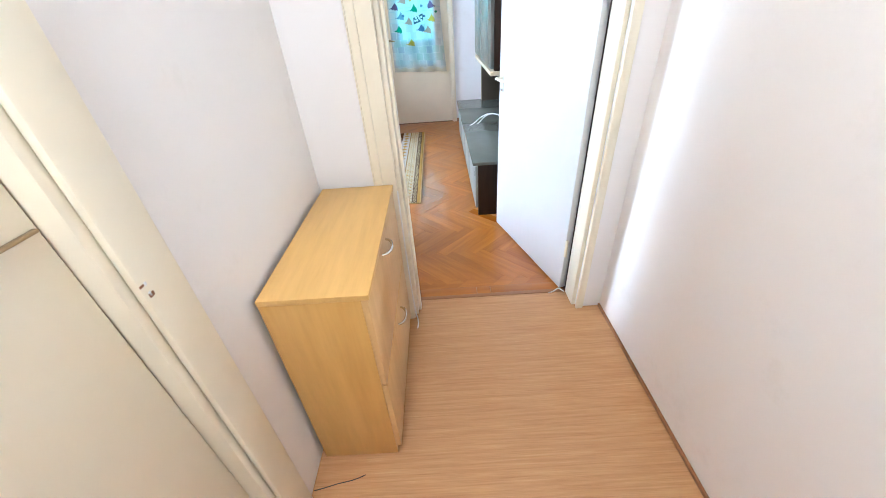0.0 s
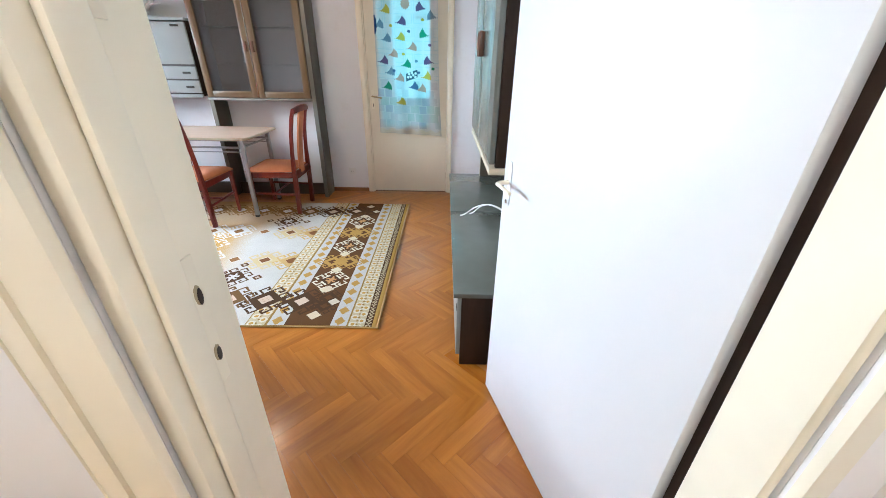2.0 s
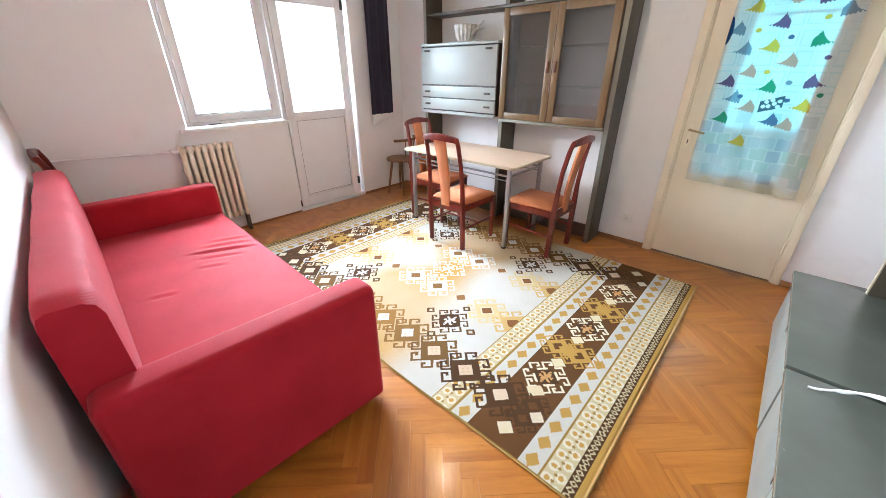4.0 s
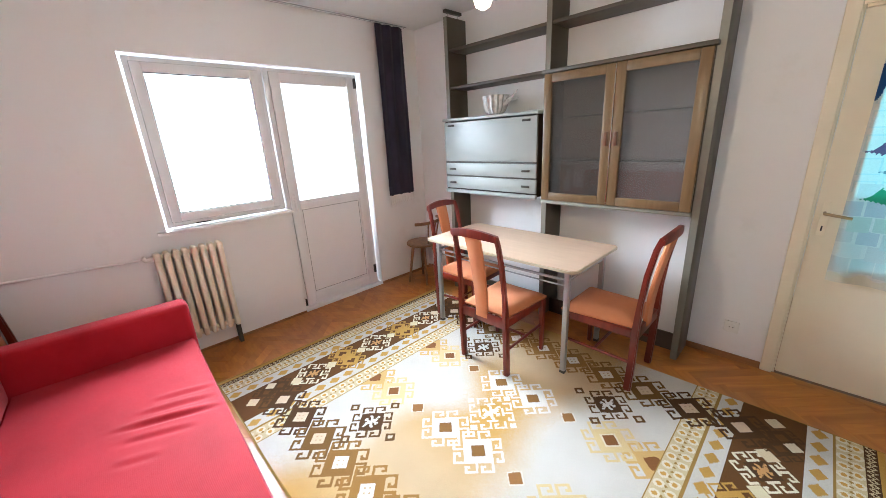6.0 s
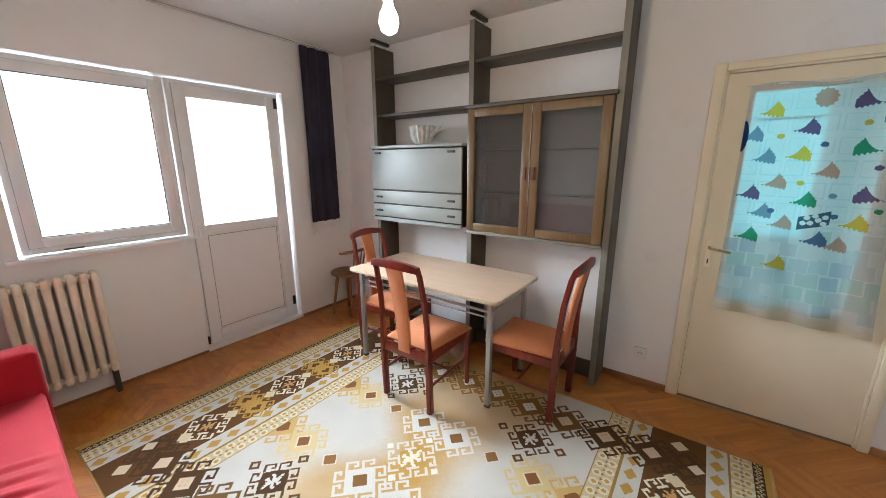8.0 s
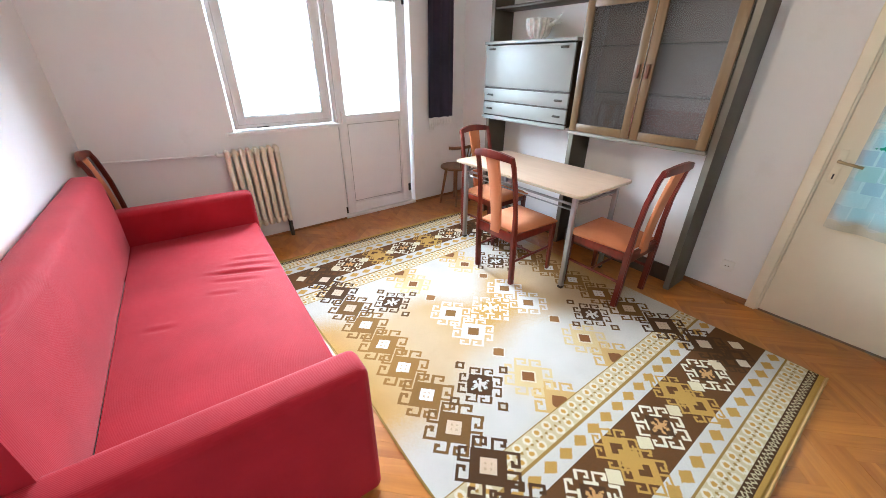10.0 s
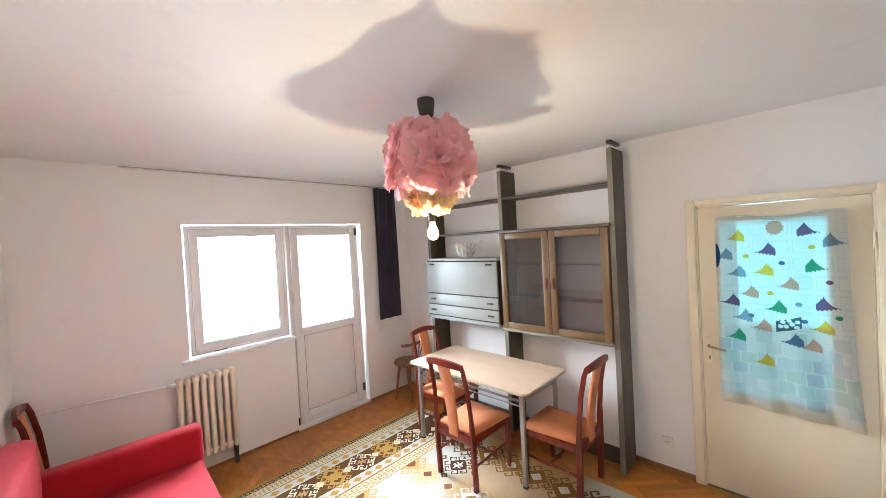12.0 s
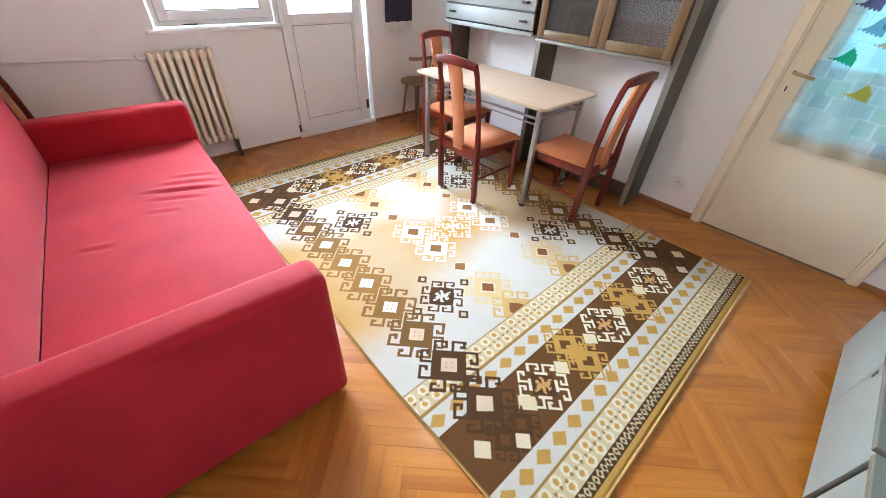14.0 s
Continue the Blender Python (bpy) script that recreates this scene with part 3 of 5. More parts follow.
for z in (0.16, 2.06):
    part("hinge", boxes((FX + 0.007, Y2 - 0.075, z, FX + 0.024, Y2 - 0.050, z + 0.09), bevel=0.003), M_DARKGAP, bd)
part("lower_catch", boxes((FX - 0.005, Y1 + 0.012, 0.05, FX + 0.016, Y1 + 0.03, 0.12), bevel=0.003), M_DARKGAP, bd)

# ---- the open hall door ----
leaf = tagged(thing("door_3", "open white gloss-painted door leaf standing into the living room", "door", pose(1.425, 2.055, 0.012, 0, 0, 106.7)), kind="structure")
LEAF_L = 0.836
part("leaf", boxes((0, -0.04, 0, LEAF_L, 0, 2.02), bevel=0.004), M_DOORWHITE, leaf)
h = part("door_handle", boxes((LEAF_L - 0.060, 0.0005, 0.92, LEAF_L - 0.036, 0.004, 1.07), bevel=0.002), M_WHITEPL, leaf, "white lever handle on a long plate")
part("lever", tube([(LEAF_L - 0.047, 0.005, 1.0), (LEAF_L - 0.047, 0.040, 1.0), (LEAF_L - 0.055, 0.050, 1.0), (LEAF_L - 0.145, 0.046, 0.992)], 0.008, 8, 0.006), M_CREAM, h)
part("thumb_turn", boxes((LEAF_L - 0.053, 0.0055, 0.925, LEAF_L - 0.041, 0.010, 0.940), bevel=0.002), M_CHROME, h)
for z in (0.22, 1.70):
    part("hinge", tube([(-0.004, -0.004, z), (-0.004, -0.004, z + 0.10)], 0.008), M_CREAM, leaf)
structure("threshold", boxes((DX0 + 0.03, 2.036, -0.01, DX1 - 0.023, 2.062, 0.004), bevel=0.003), M_BASEB, "worn dark wooden strip at the doorway", "threshold")

# ---- glazed kitchen door ----
kd = thing("door_4", "ivory kitchen door with a glass pane behind a printed curtain", "door", kind="structure")
lx0, lx1, lz0, lz1 = PX0 + 0.022, PX1 - 0.022, 0.014, PZ - 0.024
gx0, gx1, gz0, gz1 = 0.275, 0.825, 0.76, 1.965
y0, y1 = FY + 0.002, FY + 0.042
part("leaf", boxes((lx0, y0, lz0, gx0, y1, lz1), (gx1, y0, lz0, lx1, y1, lz1), (gx0, y0, lz0, gx1, y1, gz0), (gx0, y0, gz1, gx1, y1, lz1)), M_PANTRY, kd, soft=False)
part("glazing_bead", boxes((gx0, y0 - 0.006, gz0, gx0 + 0.014, y0 + 0.01, gz1), (gx1 - 0.014, y0 - 0.006, gz0, gx1, y0 + 0.01, gz1), (gx0 + 0.0145, y0 - 0.006, gz0, gx1 - 0.0145, y0 + 0.01, gz0 + 0.014), (gx0 + 0.0145, y0 - 0.006, gz1 - 0.014, gx1 - 0.0145, y0 + 0.01, gz1)), M_PANTRY, kd)
part("glass_pane", boxes((gx0 + 0.002, y0 + 0.012, gz0 + 0.002, gx1 - 0.002, y0 + 0.017, gz1 - 0.002)), M_GLASS, kd).visible_shadow = False
hp = part("door_handle", boxes((lx0 + 0.025, y0 - 0.005, 0.93, lx0 + 0.058, y0 - 0.0005, 1.12), bevel=0.0015), M_CREAM, kd, "brass lever on a painted plate")
part("lever", tube([(lx0 + 0.04, y0 - 0.005, 1.06), (lx0 + 0.04, y0 - 0.045, 1.06), (lx0 + 0.05, y0 - 0.052, 1.06), (lx0 + 0.145, y0 - 0.05, 1.045)], 0.008), M_BRASS, hp)
part("keyhole", boxes((lx0 + 0.038, y0 - 0.0065, 0.955, lx0 + 0.045, y0 - 0.0052, 0.985)), M_DARKGAP, hp)
for z in (0.25, 1.75):
    part("hinge", tube([(lx1 + 0.004, y0 - 0.008, z), (lx1 + 0.004, y0 - 0.008, z + 0.09)], 0.008), M_CREAM, kd)


def coloured_sheet(name, nx, ny, place, colour, material, parent=None, layer="weave"):
    """A fine grid of cells; each cell carries one woven or printed colour."""
    verts = [place(i / nx, j / ny) for j in range(ny + 1) for i in range(nx + 1)]
    faces = [(j * (nx + 1) + i, j * (nx + 1) + i + 1, (j + 1) * (nx + 1) + i + 1, (j + 1) * (nx + 1) + i) for j in range(ny) for i in range(nx)]
    me = bpy.data.meshes.new(name)
    me.from_pydata(verts, [], faces)
    at = me.attributes.new(layer, "FLOAT_COLOR", "FACE")
    cols = np.ones((nx * ny, 4), dtype=np.float32)
    cols[:, :3] = colour(nx, ny).reshape(-1, 3)
    at.data.foreach_set("color", cols.ravel())
    me.materials.append(material)
    for p in me.polygons:
        p.use_smooth = True
    ob = new(name, me)
    ob.parent = parent
    return ob


def curtain_print(nx, ny):
    """White cloth with scallop-winged butterflies above and overlapping pale squares below."""
    rng = random.Random(5)
    a = np.ones((ny, nx, 3)) * (0.80, 0.82, 0.81)
    X, Z = np.meshgrid((np.arange(nx) + 0.5) / nx * 0.66, (np.arange(ny) + 0.5) / ny * 1.30)
    blue, gold, green, rose, plum, slate = (0.10, 0.15, 0.26), (0.72, 0.47, 0.07), (0.05, 0.30, 0.16), (0.60, 0.32, 0.24), (0.17, 0.10, 0.20), (0.22, 0.30, 0.38)
    # outlines of pale squares over the whole cloth
    gx, gz = (X % 0.10) - 0.05, (Z % 0.115) - 0.0575
    ring = (np.maximum(abs(gx), abs(gz)) < 0.042) & (np.maximum(abs(gx), abs(gz)) > 0.036)
    a[ring & (Z > 0.5)] = (0.64, 0.76, 0.80)
    # lower part: overlapping squares, some filled, some only outlined in white
    pale = ((0.64, 0.72, 0.75), (0.75, 0.79, 0.79), (0.60, 0.71, 0.67), (0.58, 0.63, 0.71), (0.77, 0.79, 0.79), (0.68, 0.70, 0.72))
    for j in range(6):
        for i in range(8):
            cx, cz = (i + 0.3 + 0.5 * (j % 2)) * 0.088 + rng.uniform(-0.008, 0.008), 0.10 + j * 0.080 + rng.uniform(-0.008, 0.008)
            d = np.maximum(abs(X - cx), abs(Z - cz))
            a[d < 0.043] = rng.choice(pale)
            if rng.random() < 0.45:
                a[(d < 0.043) & (d > 0.038)] = (0.80, 0.83, 0.82)
    a[Z < 0.045 + 0.012 * np.sin(X * 60)] = (0.80, 0.78, 0.66)

    def butterfly(cx, cz, c, flip=1, k=1.0):
        u, v = (X - cx) * flip / k, (Z - cz) / k
        left = -0.012 + 0.062 * np.clip((u + 0.065) / 0.070, 0, 1) ** 2.2
        right = 0.050 - 0.045 * np.clip((u - 0.005) / 0.036, 0, 1) + 0.004 * np.sin(v * 420)
        under = -0.014 - 0.020 * np.clip((u + 0.065) / 0.085, 0, 1) + 0.004 * np.sin(u * 330)
        a[(u > -0.065) & (u < 0.041) & (v < np.where(u < 0.005, left, right)) & (v > under)] = c

    for row in ((0.125, 1.165, gold, 1), (0.285, 1.070, plum, 1), (0.475, 1.190, plum, -1), (0.125, 0.920, slate, 1), (0.270, 0.935, gold, 1),
                (0.505, 0.965, green, -1), (0.085, 0.720, plum, 1), (0.190, 0.785, rose, 1), (0.390, 0.850, rose, 1), (0.325, 0.695, green, 1),
                (0.545, 0.730, plum, -1), (0.535, 0.590, gold, 1), (0.245, 0.565, rose, 1), (0.250, 0.335, gold, 1), (0.395, 0.490, blue, 1),
                (0.475, 0.470, rose, 1), (0.110, 0.480, green, 1), (0.590, 1.120, slate, -1), (0.055, 1.040, slate, 1), (0.150, 0.620, slate, 1)):
        butterfly(*row)
    a[np.hypot(X - 0.325, Z - 1.215) < 0.045 + 0.003 * np.sin(12 * np.arctan2(Z - 1.215, X - 0.325))] = rose
    for x, z, c in ((0.355, 0.985, blue), (0.170, 1.030, gold), (0.290, 0.785, gold), (0.425, 0.725, slate), (0.185, 0.630, blue), (0.500, 1.085, gold), (0.570, 0.870, plum), (0.445, 0.620, blue), (0.600, 0.660, green)):
        a[((X - x) / 0.017) ** 2 + ((Z - z) / 0.013) ** 2 < 1] = c
    # dark speckled cluster, and the deep blue oval at the edge
    a[(abs(X - 0.370) < 0.062) & (abs(Z - 0.590 - 0.35 * (X - 0.37)) < 0.036)] = (0.07, 0.12, 0.16)
    for dx, dz in ((-0.040, -0.016), (-0.012, -0.012), (0.018, 0.006), (0.044, 0.022), (-0.026, 0.014), (0.004, 0.026), (0.040, -0.012)):
        a[((X - 0.37 - dx) / 0.013) ** 2 + ((Z - 0.59 - dz) / 0.012) ** 2 < 1] = (0.80, 0.82, 0.81)
    a[(X / 0.026) ** 2 + ((Z - 1.035) / 0.085) ** 2 < 1] = (0.02, 0.08, 0.25)
    return a


def curtain_place(u, v):
    x = 0.262 + 0.63 * u + 0.05 * u * (1 - v) ** 2
    z = 0.69 + 1.29 * v - 0.03 * u * (1 - v) + (0.012 * math.sin(u * 9) if v > 0.98 else 0)
    y = FY - 0.020 - 0.012 * math.sin(u * 21 + 1.5 * math.sin(v * 3)) * (0.4 + 0.6 * (1 - v)) - 0.010 * (1 - v) - 0.010
    return (x, y, z)


cur = coloured_sheet("door_curtain", 180, 350, curtain_place, curtain_print, M_SHEER)
tagged(cur, "thin printed curtain with colourful butterflies over the glass pane", "curtain")
part("curtain_cord", tube([(0.25, FY - 0.022, 1.985), (0.57, FY - 0.026, 1.978), (0.905, FY - 0.022, 1.985)], 0.003), M_WHITEPL, cur)
# ---- rug ----
RUG_X0, RUG_X1, RUG_Y0, RUG_Y1 = -2.557, 0.603, 3.262, 5.362
C_CREAM, C_WHITE, C_TAN, C_GOLD = (0.49, 0.41, 0.25), (0.51, 0.49, 0.445), (0.45, 0.262, 0.062), (0.43, 0.255, 0.060)
C_BROWN, C_DARK, C_OLIVE, C_RUST = (0.112, 0.050, 0.017), (0.072, 0.035, 0.015), (0.28, 0.17, 0.045), (0.20, 0.085, 0.028)
HOOKS = """
....#####.#####....
....#...#.#...#....
....#..##.#..##....
....#.....#........
"""
STAR = """
.....##.......
.....###....##
......##...###
..##..##..##..
.###..#######.
.####.######..
...#########..
..#########...
..######.####.
.#######..###.
..##..##..##..
###...##......
##....###.....
.......##.....
"""


def grid_of(text):
    return np.array([[c == "#" for c in row] for row in text.strip().splitlines()])


def lozenge(core=11, octagon=False):
    """A square with two hooks on each of its four sides, as a small grid: 1 body, 2 heart."""
    n = core + 8
    g = np.zeros((n, n), int)
    g[4:n - 4, 4:n - 4] = 1
    if octagon:
        for k in range(3):
            for a, b in ((4 + k, 4), (n - 5 - k, 4), (4 + k, n - 7), (n - 5 - k, n - 7)):
                w = 3 - k
                g[a, b if b == 4 else n - 4 - w:(b + w) if b == 4 else n - 4] = 0
    top = np.zeros((n, n), bool)
    hk = grid_of(HOOKS)
    top[:4, :hk.shape[1]] = hk[:, :n]
    for k in range(4):
        g[np.rot90(top, k)] = 1
    h = (n - 5) // 2
    g[h:h + 5, h:h + 5] = 2
    return g


LOZENGE, OCTAGON = lozenge(), lozenge(11, True)


def rug_weave(nx, ny):
    W, H = RUG_X1 - RUG_X0, RUG_Y1 - RUG_Y0
    X, Y = np.meshgrid((np.arange(nx) + 0.5) / nx * W, (np.arange(ny) + 0.5) / ny * H)
    U, V = X - W / 2, Y - H / 2
    rng = np.random.RandomState(3)
    # field: white that shades into an ochre belt across the middle, its rim broken up thread by thread
    rim = 0.27 + 0.24 * abs(V) + 0.05 * np.sin(9 * V + 2) * np.sign(U) - 0.10 * np.exp(-((abs(V) - 0.05) / 0.16) ** 2)
    tan = np.clip((rim - abs(U)) / 0.24 + 0.5 + rng.uniform(-0.16, 0.16, X.shape), 0, 1)
    tan *= 0.80 + 0.20 * np.cos(5.2 * V)
    tan = np.maximum(tan, 0.30 * np.exp(-((abs(U) - 0.60) / 0.10) ** 2 - ((abs(V) - 0.30) / 0.12) ** 2))
    tan = np.clip(tan, 0, 1)[..., None]
    a = np.array(C_WHITE) * (1 - tan) + np.array(C_TAN) * tan

    def square(u, v, s, c, diamond=True):
        d = (abs(U - u) + abs(V - v)) if diamond else np.maximum(abs(U - u), abs(V - v))
        a[d < s] = c

    def motif(g, u, v, cell, body, heart=None, lean=True):
        """Weaves a small grid, set cornerwise or straight, centred at u, v."""
        du, dv = U - u, V - v
        if lean:
            du, dv = (du + dv) * 0.70711, (dv - du) * 0.70711
        n = g.shape[0]
        c = np.floor(du / cell + n / 2).astype(int)
        r = np.floor(-dv / cell + n / 2).astype(int)
        ok = (r >= 0) & (r < n) & (c >= 0) & (c < n)
        k = np.where(ok, g[np.clip(r, 0, n - 1), np.clip(c, 0, n - 1)].astype(int), 0)
        a[k == 1] = body
        if heart is not None:
            a[k == 2] = heart

    def shade(f):
        return tuple(p * f + q * (1 - f) for p, q in zip(C_DARK, (0.27, 0.145, 0.038)))

    pitch = 0.235
    # pale chains inside the field
    for sv in (-1, 1):
        v = sv * 0.262
        for su in (-1, 1):
            motif(LOZENGE, su * 0.80, v, 0.0138, (0.50, 0.33, 0.12), C_RUST)
            motif(LOZENGE, su * 0.587, v, 0.0138, (0.55, 0.43, 0.22), C_RUST)
            square(su * 0.587, v, 0.060, (0.60, 0.52, 0.36))
            square(su * 0.587, v, 0.046, C_RUST)
            square(su * 0.790, v, 0.046, C_RUST)
            square(su * 0.352, v, 0.052, (0.62, 0.57, 0.46))
            square(su * 0.352, v, 0.044, (0.24, 0.12, 0.04))
            motif(LOZENGE, su * 0.1175, v, 0.0138, (0.57, 0.55, 0.51), (0.20, 0.10, 0.03))
    motif(OCTAGON, 0, 0, 0.0135, (0.57, 0.55, 0.49), C_GOLD)
    square(0, 0, 0.088, C_GOLD)
    motif(grid_of(STAR), 0, 0, 0.0085, (0.66, 0.62, 0.50))
    for su in (-1, 1):
        square(su * 0.155, 0, 0.026, (0.66, 0.63, 0.57))
        square(0, su * 0.155, 0.026, (0.66, 0.63, 0.57))
    # borders across both short ends
    S = abs(U)
    for s0, s1, c in ((0.815, 0.925, C_CREAM), (0.925, 0.940, C_OLIVE), (0.940, 1.035, C_WHITE), (1.035, 1.305, C_BROWN), (1.305, 1.395, C_WHITE), (1.395, 1.409, C_OLIVE), (1.409, 1.500, C_CREAM), (1.500, 1.545, C_DARK), (1.545, 1.60, C_GOLD)):
        a[(S >= s0) & (S < s1)] = c
    a[(S >= 0.811) & (S < 0.817)] = C_OLIVE
    dv = (V % 0.105) - 0.0525
    for s in (0.986, 1.350):
        a[(abs(S - s) / 0.033 + abs(dv) / 0.042 < 1)] = C_GOLD
    for s, w in ((0.870, 0.055), (1.454, 0.046)):
        for off, half in ((-0.5 * w, 0.0), (0.5 * w, 0.033)):
            m1 = ((V + half) % 0.066) - 0.033
            d = np.hypot(S - s - off, m1)
            a[(d < 0.024) & (d > 0.012)] = (0.62, 0.56, 0.42)
            a[d < 0.012] = C_TAN
        m1 = ((V + 0.016) % 0.033) - 0.0165
        a[np.hypot(S - s, m1) < 0.007] = C_OLIVE
    tick = (V % 0.030) - 0.015
    link = abs(S - 1.5225) / 0.019 + abs(tick) / 0.0145
    a[link < 1] = C_CREAM
    a[link < 0.5] = C_DARK
    # motifs in the brown bands
    for sg in (-1, 1):
        u = sg * 1.170
        for v in (-0.27, 0.27):
            motif(LOZENGE, u - 0.062, v, 0.0105, C_GOLD, C_BROWN)
            motif(LOZENGE, u + 0.062, v, 0.0105, C_GOLD, C_BROWN)
            square(u, v, 0.060, C_GOLD)
            for k in (-1, 1):
                square(u, v + k * 0.128, 0.044, (0.60, 0.53, 0.36))
        for v in (-0.54, 0.0, 0.54):
            motif(OCTAGON, u, v, 0.0118, (0.66, 0.60, 0.45), C_DARK)
            square(u, v, 0.074, C_DARK)
            motif(grid_of(STAR), u, v, 0.0060, (0.50, 0.27, 0.10))
        for v in (-0.665, 0.665):
            square(u, v, 0.044, (0.60, 0.53, 0.36))
        for v in (-0.80, 0.80):
            motif(LOZENGE, sg * 1.058, v, 0.0138, C_DARK, (0.56, 0.44, 0.32))
            for k in (-1, 1):
                motif(LOZENGE, sg * 1.215, v + k * 0.045, 0.0085, C_DARK, C_BROWN)
                square(sg * 1.180, v + k * 0.145, 0.044, (0.60, 0.50, 0.34))
            square(sg * 1.262, v, 0.040, (0.60, 0.52, 0.38))
    # chains of hooked lozenges along both long sides, and dark octagons beside them
    for sv in (-1, 1):
        for k in range(8):
            u = (k - 3.5) * pitch
            far = min(1, abs(u) / 0.82)
            motif(LOZENGE, u, sv * 0.785, 0.0145, shade(far ** 1.5), (0.55, 0.42, 0.30) if far > 0.6 else (0.66, 0.63, 0.58))
            for dx, dy in ((0.018, 0.0), (-0.018, 0.0), (0.0, 0.018), (0.0, -0.018)):
                square(u + dx, sv * 0.785 + dy, 0.007, (0.40, 0.30, 0.20))
        for su in (-1, 1):
            motif(OCTAGON, su * 0.47, sv * 0.515, 0.0125, shade(0.85), C_DARK)
            square(su * 0.47, sv * 0.515, 0.094, C_DARK)
            motif(grid_of(STAR), su * 0.47, sv * 0.515, 0.0066, C_WHITE)
            for dx, dy in ((0.0, -0.175), (0.0, 0.175), (-0.175, 0.0), (0.175, 0.0)):
                square(su * 0.47 + dx, sv * 0.515 + dy, 0.036, shade(0.8))
                square(su * 0.47 + dx, sv * 0.515 + dy, 0.016, (0.46, 0.40, 0.30))
    a[abs(V) > H / 2 - 0.012] = C_OLIVE
    return a


def rug_place(u, v):
    x, y = RUG_X0 + (RUG_X1 - RUG_X0) * u, RUG_Y0 + (RUG_Y1 - RUG_Y0) * v
    edge = min(u, 1 - u, v, 1 - v)
    return (x, y + 0.004 * math.sin(x * 5.1), 0.010 + (0.0015 * math.sin(x * 6 + y * 4) if edge > 0.004 else -0.004))


rug = thing("rug", "patterned cream, ochre and brown woven rug on the parquet", "rug")
coloured_sheet("weave", 640, 430, rug_place, rug_weave, M_RUG, rug)
part("backing", boxes((RUG_X0 + 0.002, RUG_Y0 + 0.004, 0.001, RUG_X1 - 0.002, RUG_Y1 - 0.004, 0.0065)), M_RUGEDGE, rug)
for x in (RUG_X0, RUG_X1):
    part("binding", tube([(x, RUG_Y0 + (RUG_Y1 - RUG_Y0) * k / 12 + 0.0, 0.0065) for k in range(13)], 0.0058, 8), M_RUGEDGE, rug, "ochre bound edge")

# ---- sofa ----
sofa = thing("sofa", "long red corduroy sofa with box arms against the wall", "sofa", pose(-0.338, 2.185, 0, 0, 0, 177.4))
SL, SD = 2.37, 0.93


def cushion(x0, y0, z0, x1, y1, z1, r, dent=None, nx=40, ny=20):
    """An upholstered block with a rounded, slightly crowned top."""
    bm = bmesh.new()
    box(bm, x0, y0, z0, x1, y1, z1)
    bmesh.ops.subdivide_edges(bm, edges=[e for e in bm.edges if abs(e.verts[0].co.x - e.verts[1].co.x) > 0.2], cuts=nx, use_grid_fill=True)
    bmesh.ops.subdivide_edges(bm, edges=[e for e in bm.edges if abs(e.verts[0].co.y - e.verts[1].co.y) > 0.2], cuts=ny, use_grid_fill=True)
    long = [e for e in bm.edges if len(e.link_faces) == 2 and e.calc_face_angle(0) > 1.0]
    bmesh.ops.bevel(bm, geom=long, offset=r, segments=3, affect="EDGES", profile=0.5)
    for v in bm.verts:
        fx, fy = (v.co.x - x0) / (x1 - x0), (v.co.y - y0) / (y1 - y0)
        top = max(0.0, (v.co.z - z0) / (z1 - z0) - 0.8) / 0.2
        v.co.z += top * (0.010 * math.sin(math.pi * fx) * math.sin(math.pi * max(0, min(1, fy))) + 0.004 * noise.noise(Vector((v.co.x * 3, v.co.y * 4, 0))))
        if dent:
            v.co.z += top * dent(v.co.x, v.co.y)
    return bm


def creases(x, y):
    """Pulled folds in the seat cover."""
    z = 0.0
    for cx, cy, ang, ln, dp in ((1.42, -0.70, 0.32, 0.17, 0.009), (1.50, -0.74, 0.30, 0.13, 0.006), (1.33, -0.66, 0.36, 0.12, 0.005), (1.58, -0.78, 0.28, 0.11, 0.005), (1.05, -0.30, 0.30, 0.06, 0.004), (1.22, -0.58, 0.35, 0.07, 0.004)):
        u = (x - cx) * math.sin(ang) + (y - cy) * math.cos(ang)
        v = (x - cx) * math.cos(ang) - (y - cy) * math.sin(ang)
        z += dp * (-math.exp(-(v / 0.016) ** 2) + 0.8 * math.exp(-((v - 0.028) / 0.018) ** 2)) * math.exp(-(u / ln) ** 4)
    return z


part("seat", cushion(0.198, -SD + 0.005, 0.20, SL - 0.150, -0.124, 0.425, 0.028, creases, 220, 80), M_SOFA, sofa)
part("base", boxes((0.199, -SD + 0.03, 0.05, SL - 0.152, -0.03, 0.198), bevel=0.01), M_SOFA, sofa)
# back: leans a little, thinner at its top
bm = bmesh.new()
prof = [(-0.112, 0.405), (-0.136, 0.44), (-0.142, 0.66), (-0.136, 0.890), (-0.124, 0.925), (-0.096, 0.942), (-0.022, 0.944), (0.000, 0.932), (0.008, 0.90), (0.008, 0.405)]
NB = 40
rings = []
for k in range(NB + 1):
    f = k / NB
    x = 0.160 + (SL - 0.35) * f
    e = min(1.0, min(f, 1 - f) / 0.02)
    cx, cz = -0.065, 0.67
    sh = 0.93 + 0.07 * math.sqrt(e)
    rings.append([bm.verts.new((x, cx + (y - cx) * sh + 0.005 * noise.noise(Vector((x * 3, z * 5, 1))), cz + (z - cz) * (sh if z > 0.6 else 1))) for y, z in prof])
for r0, r1 in zip(rings, rings[1:]):
    for i in range(len(prof)):
        j = (i + 1) % len(prof)
        bm.faces.new((r0[i], r0[j], r1[j], r1[i]))
bm.faces.new(rings[0][::-1])
bm.faces.new(rings[-1])
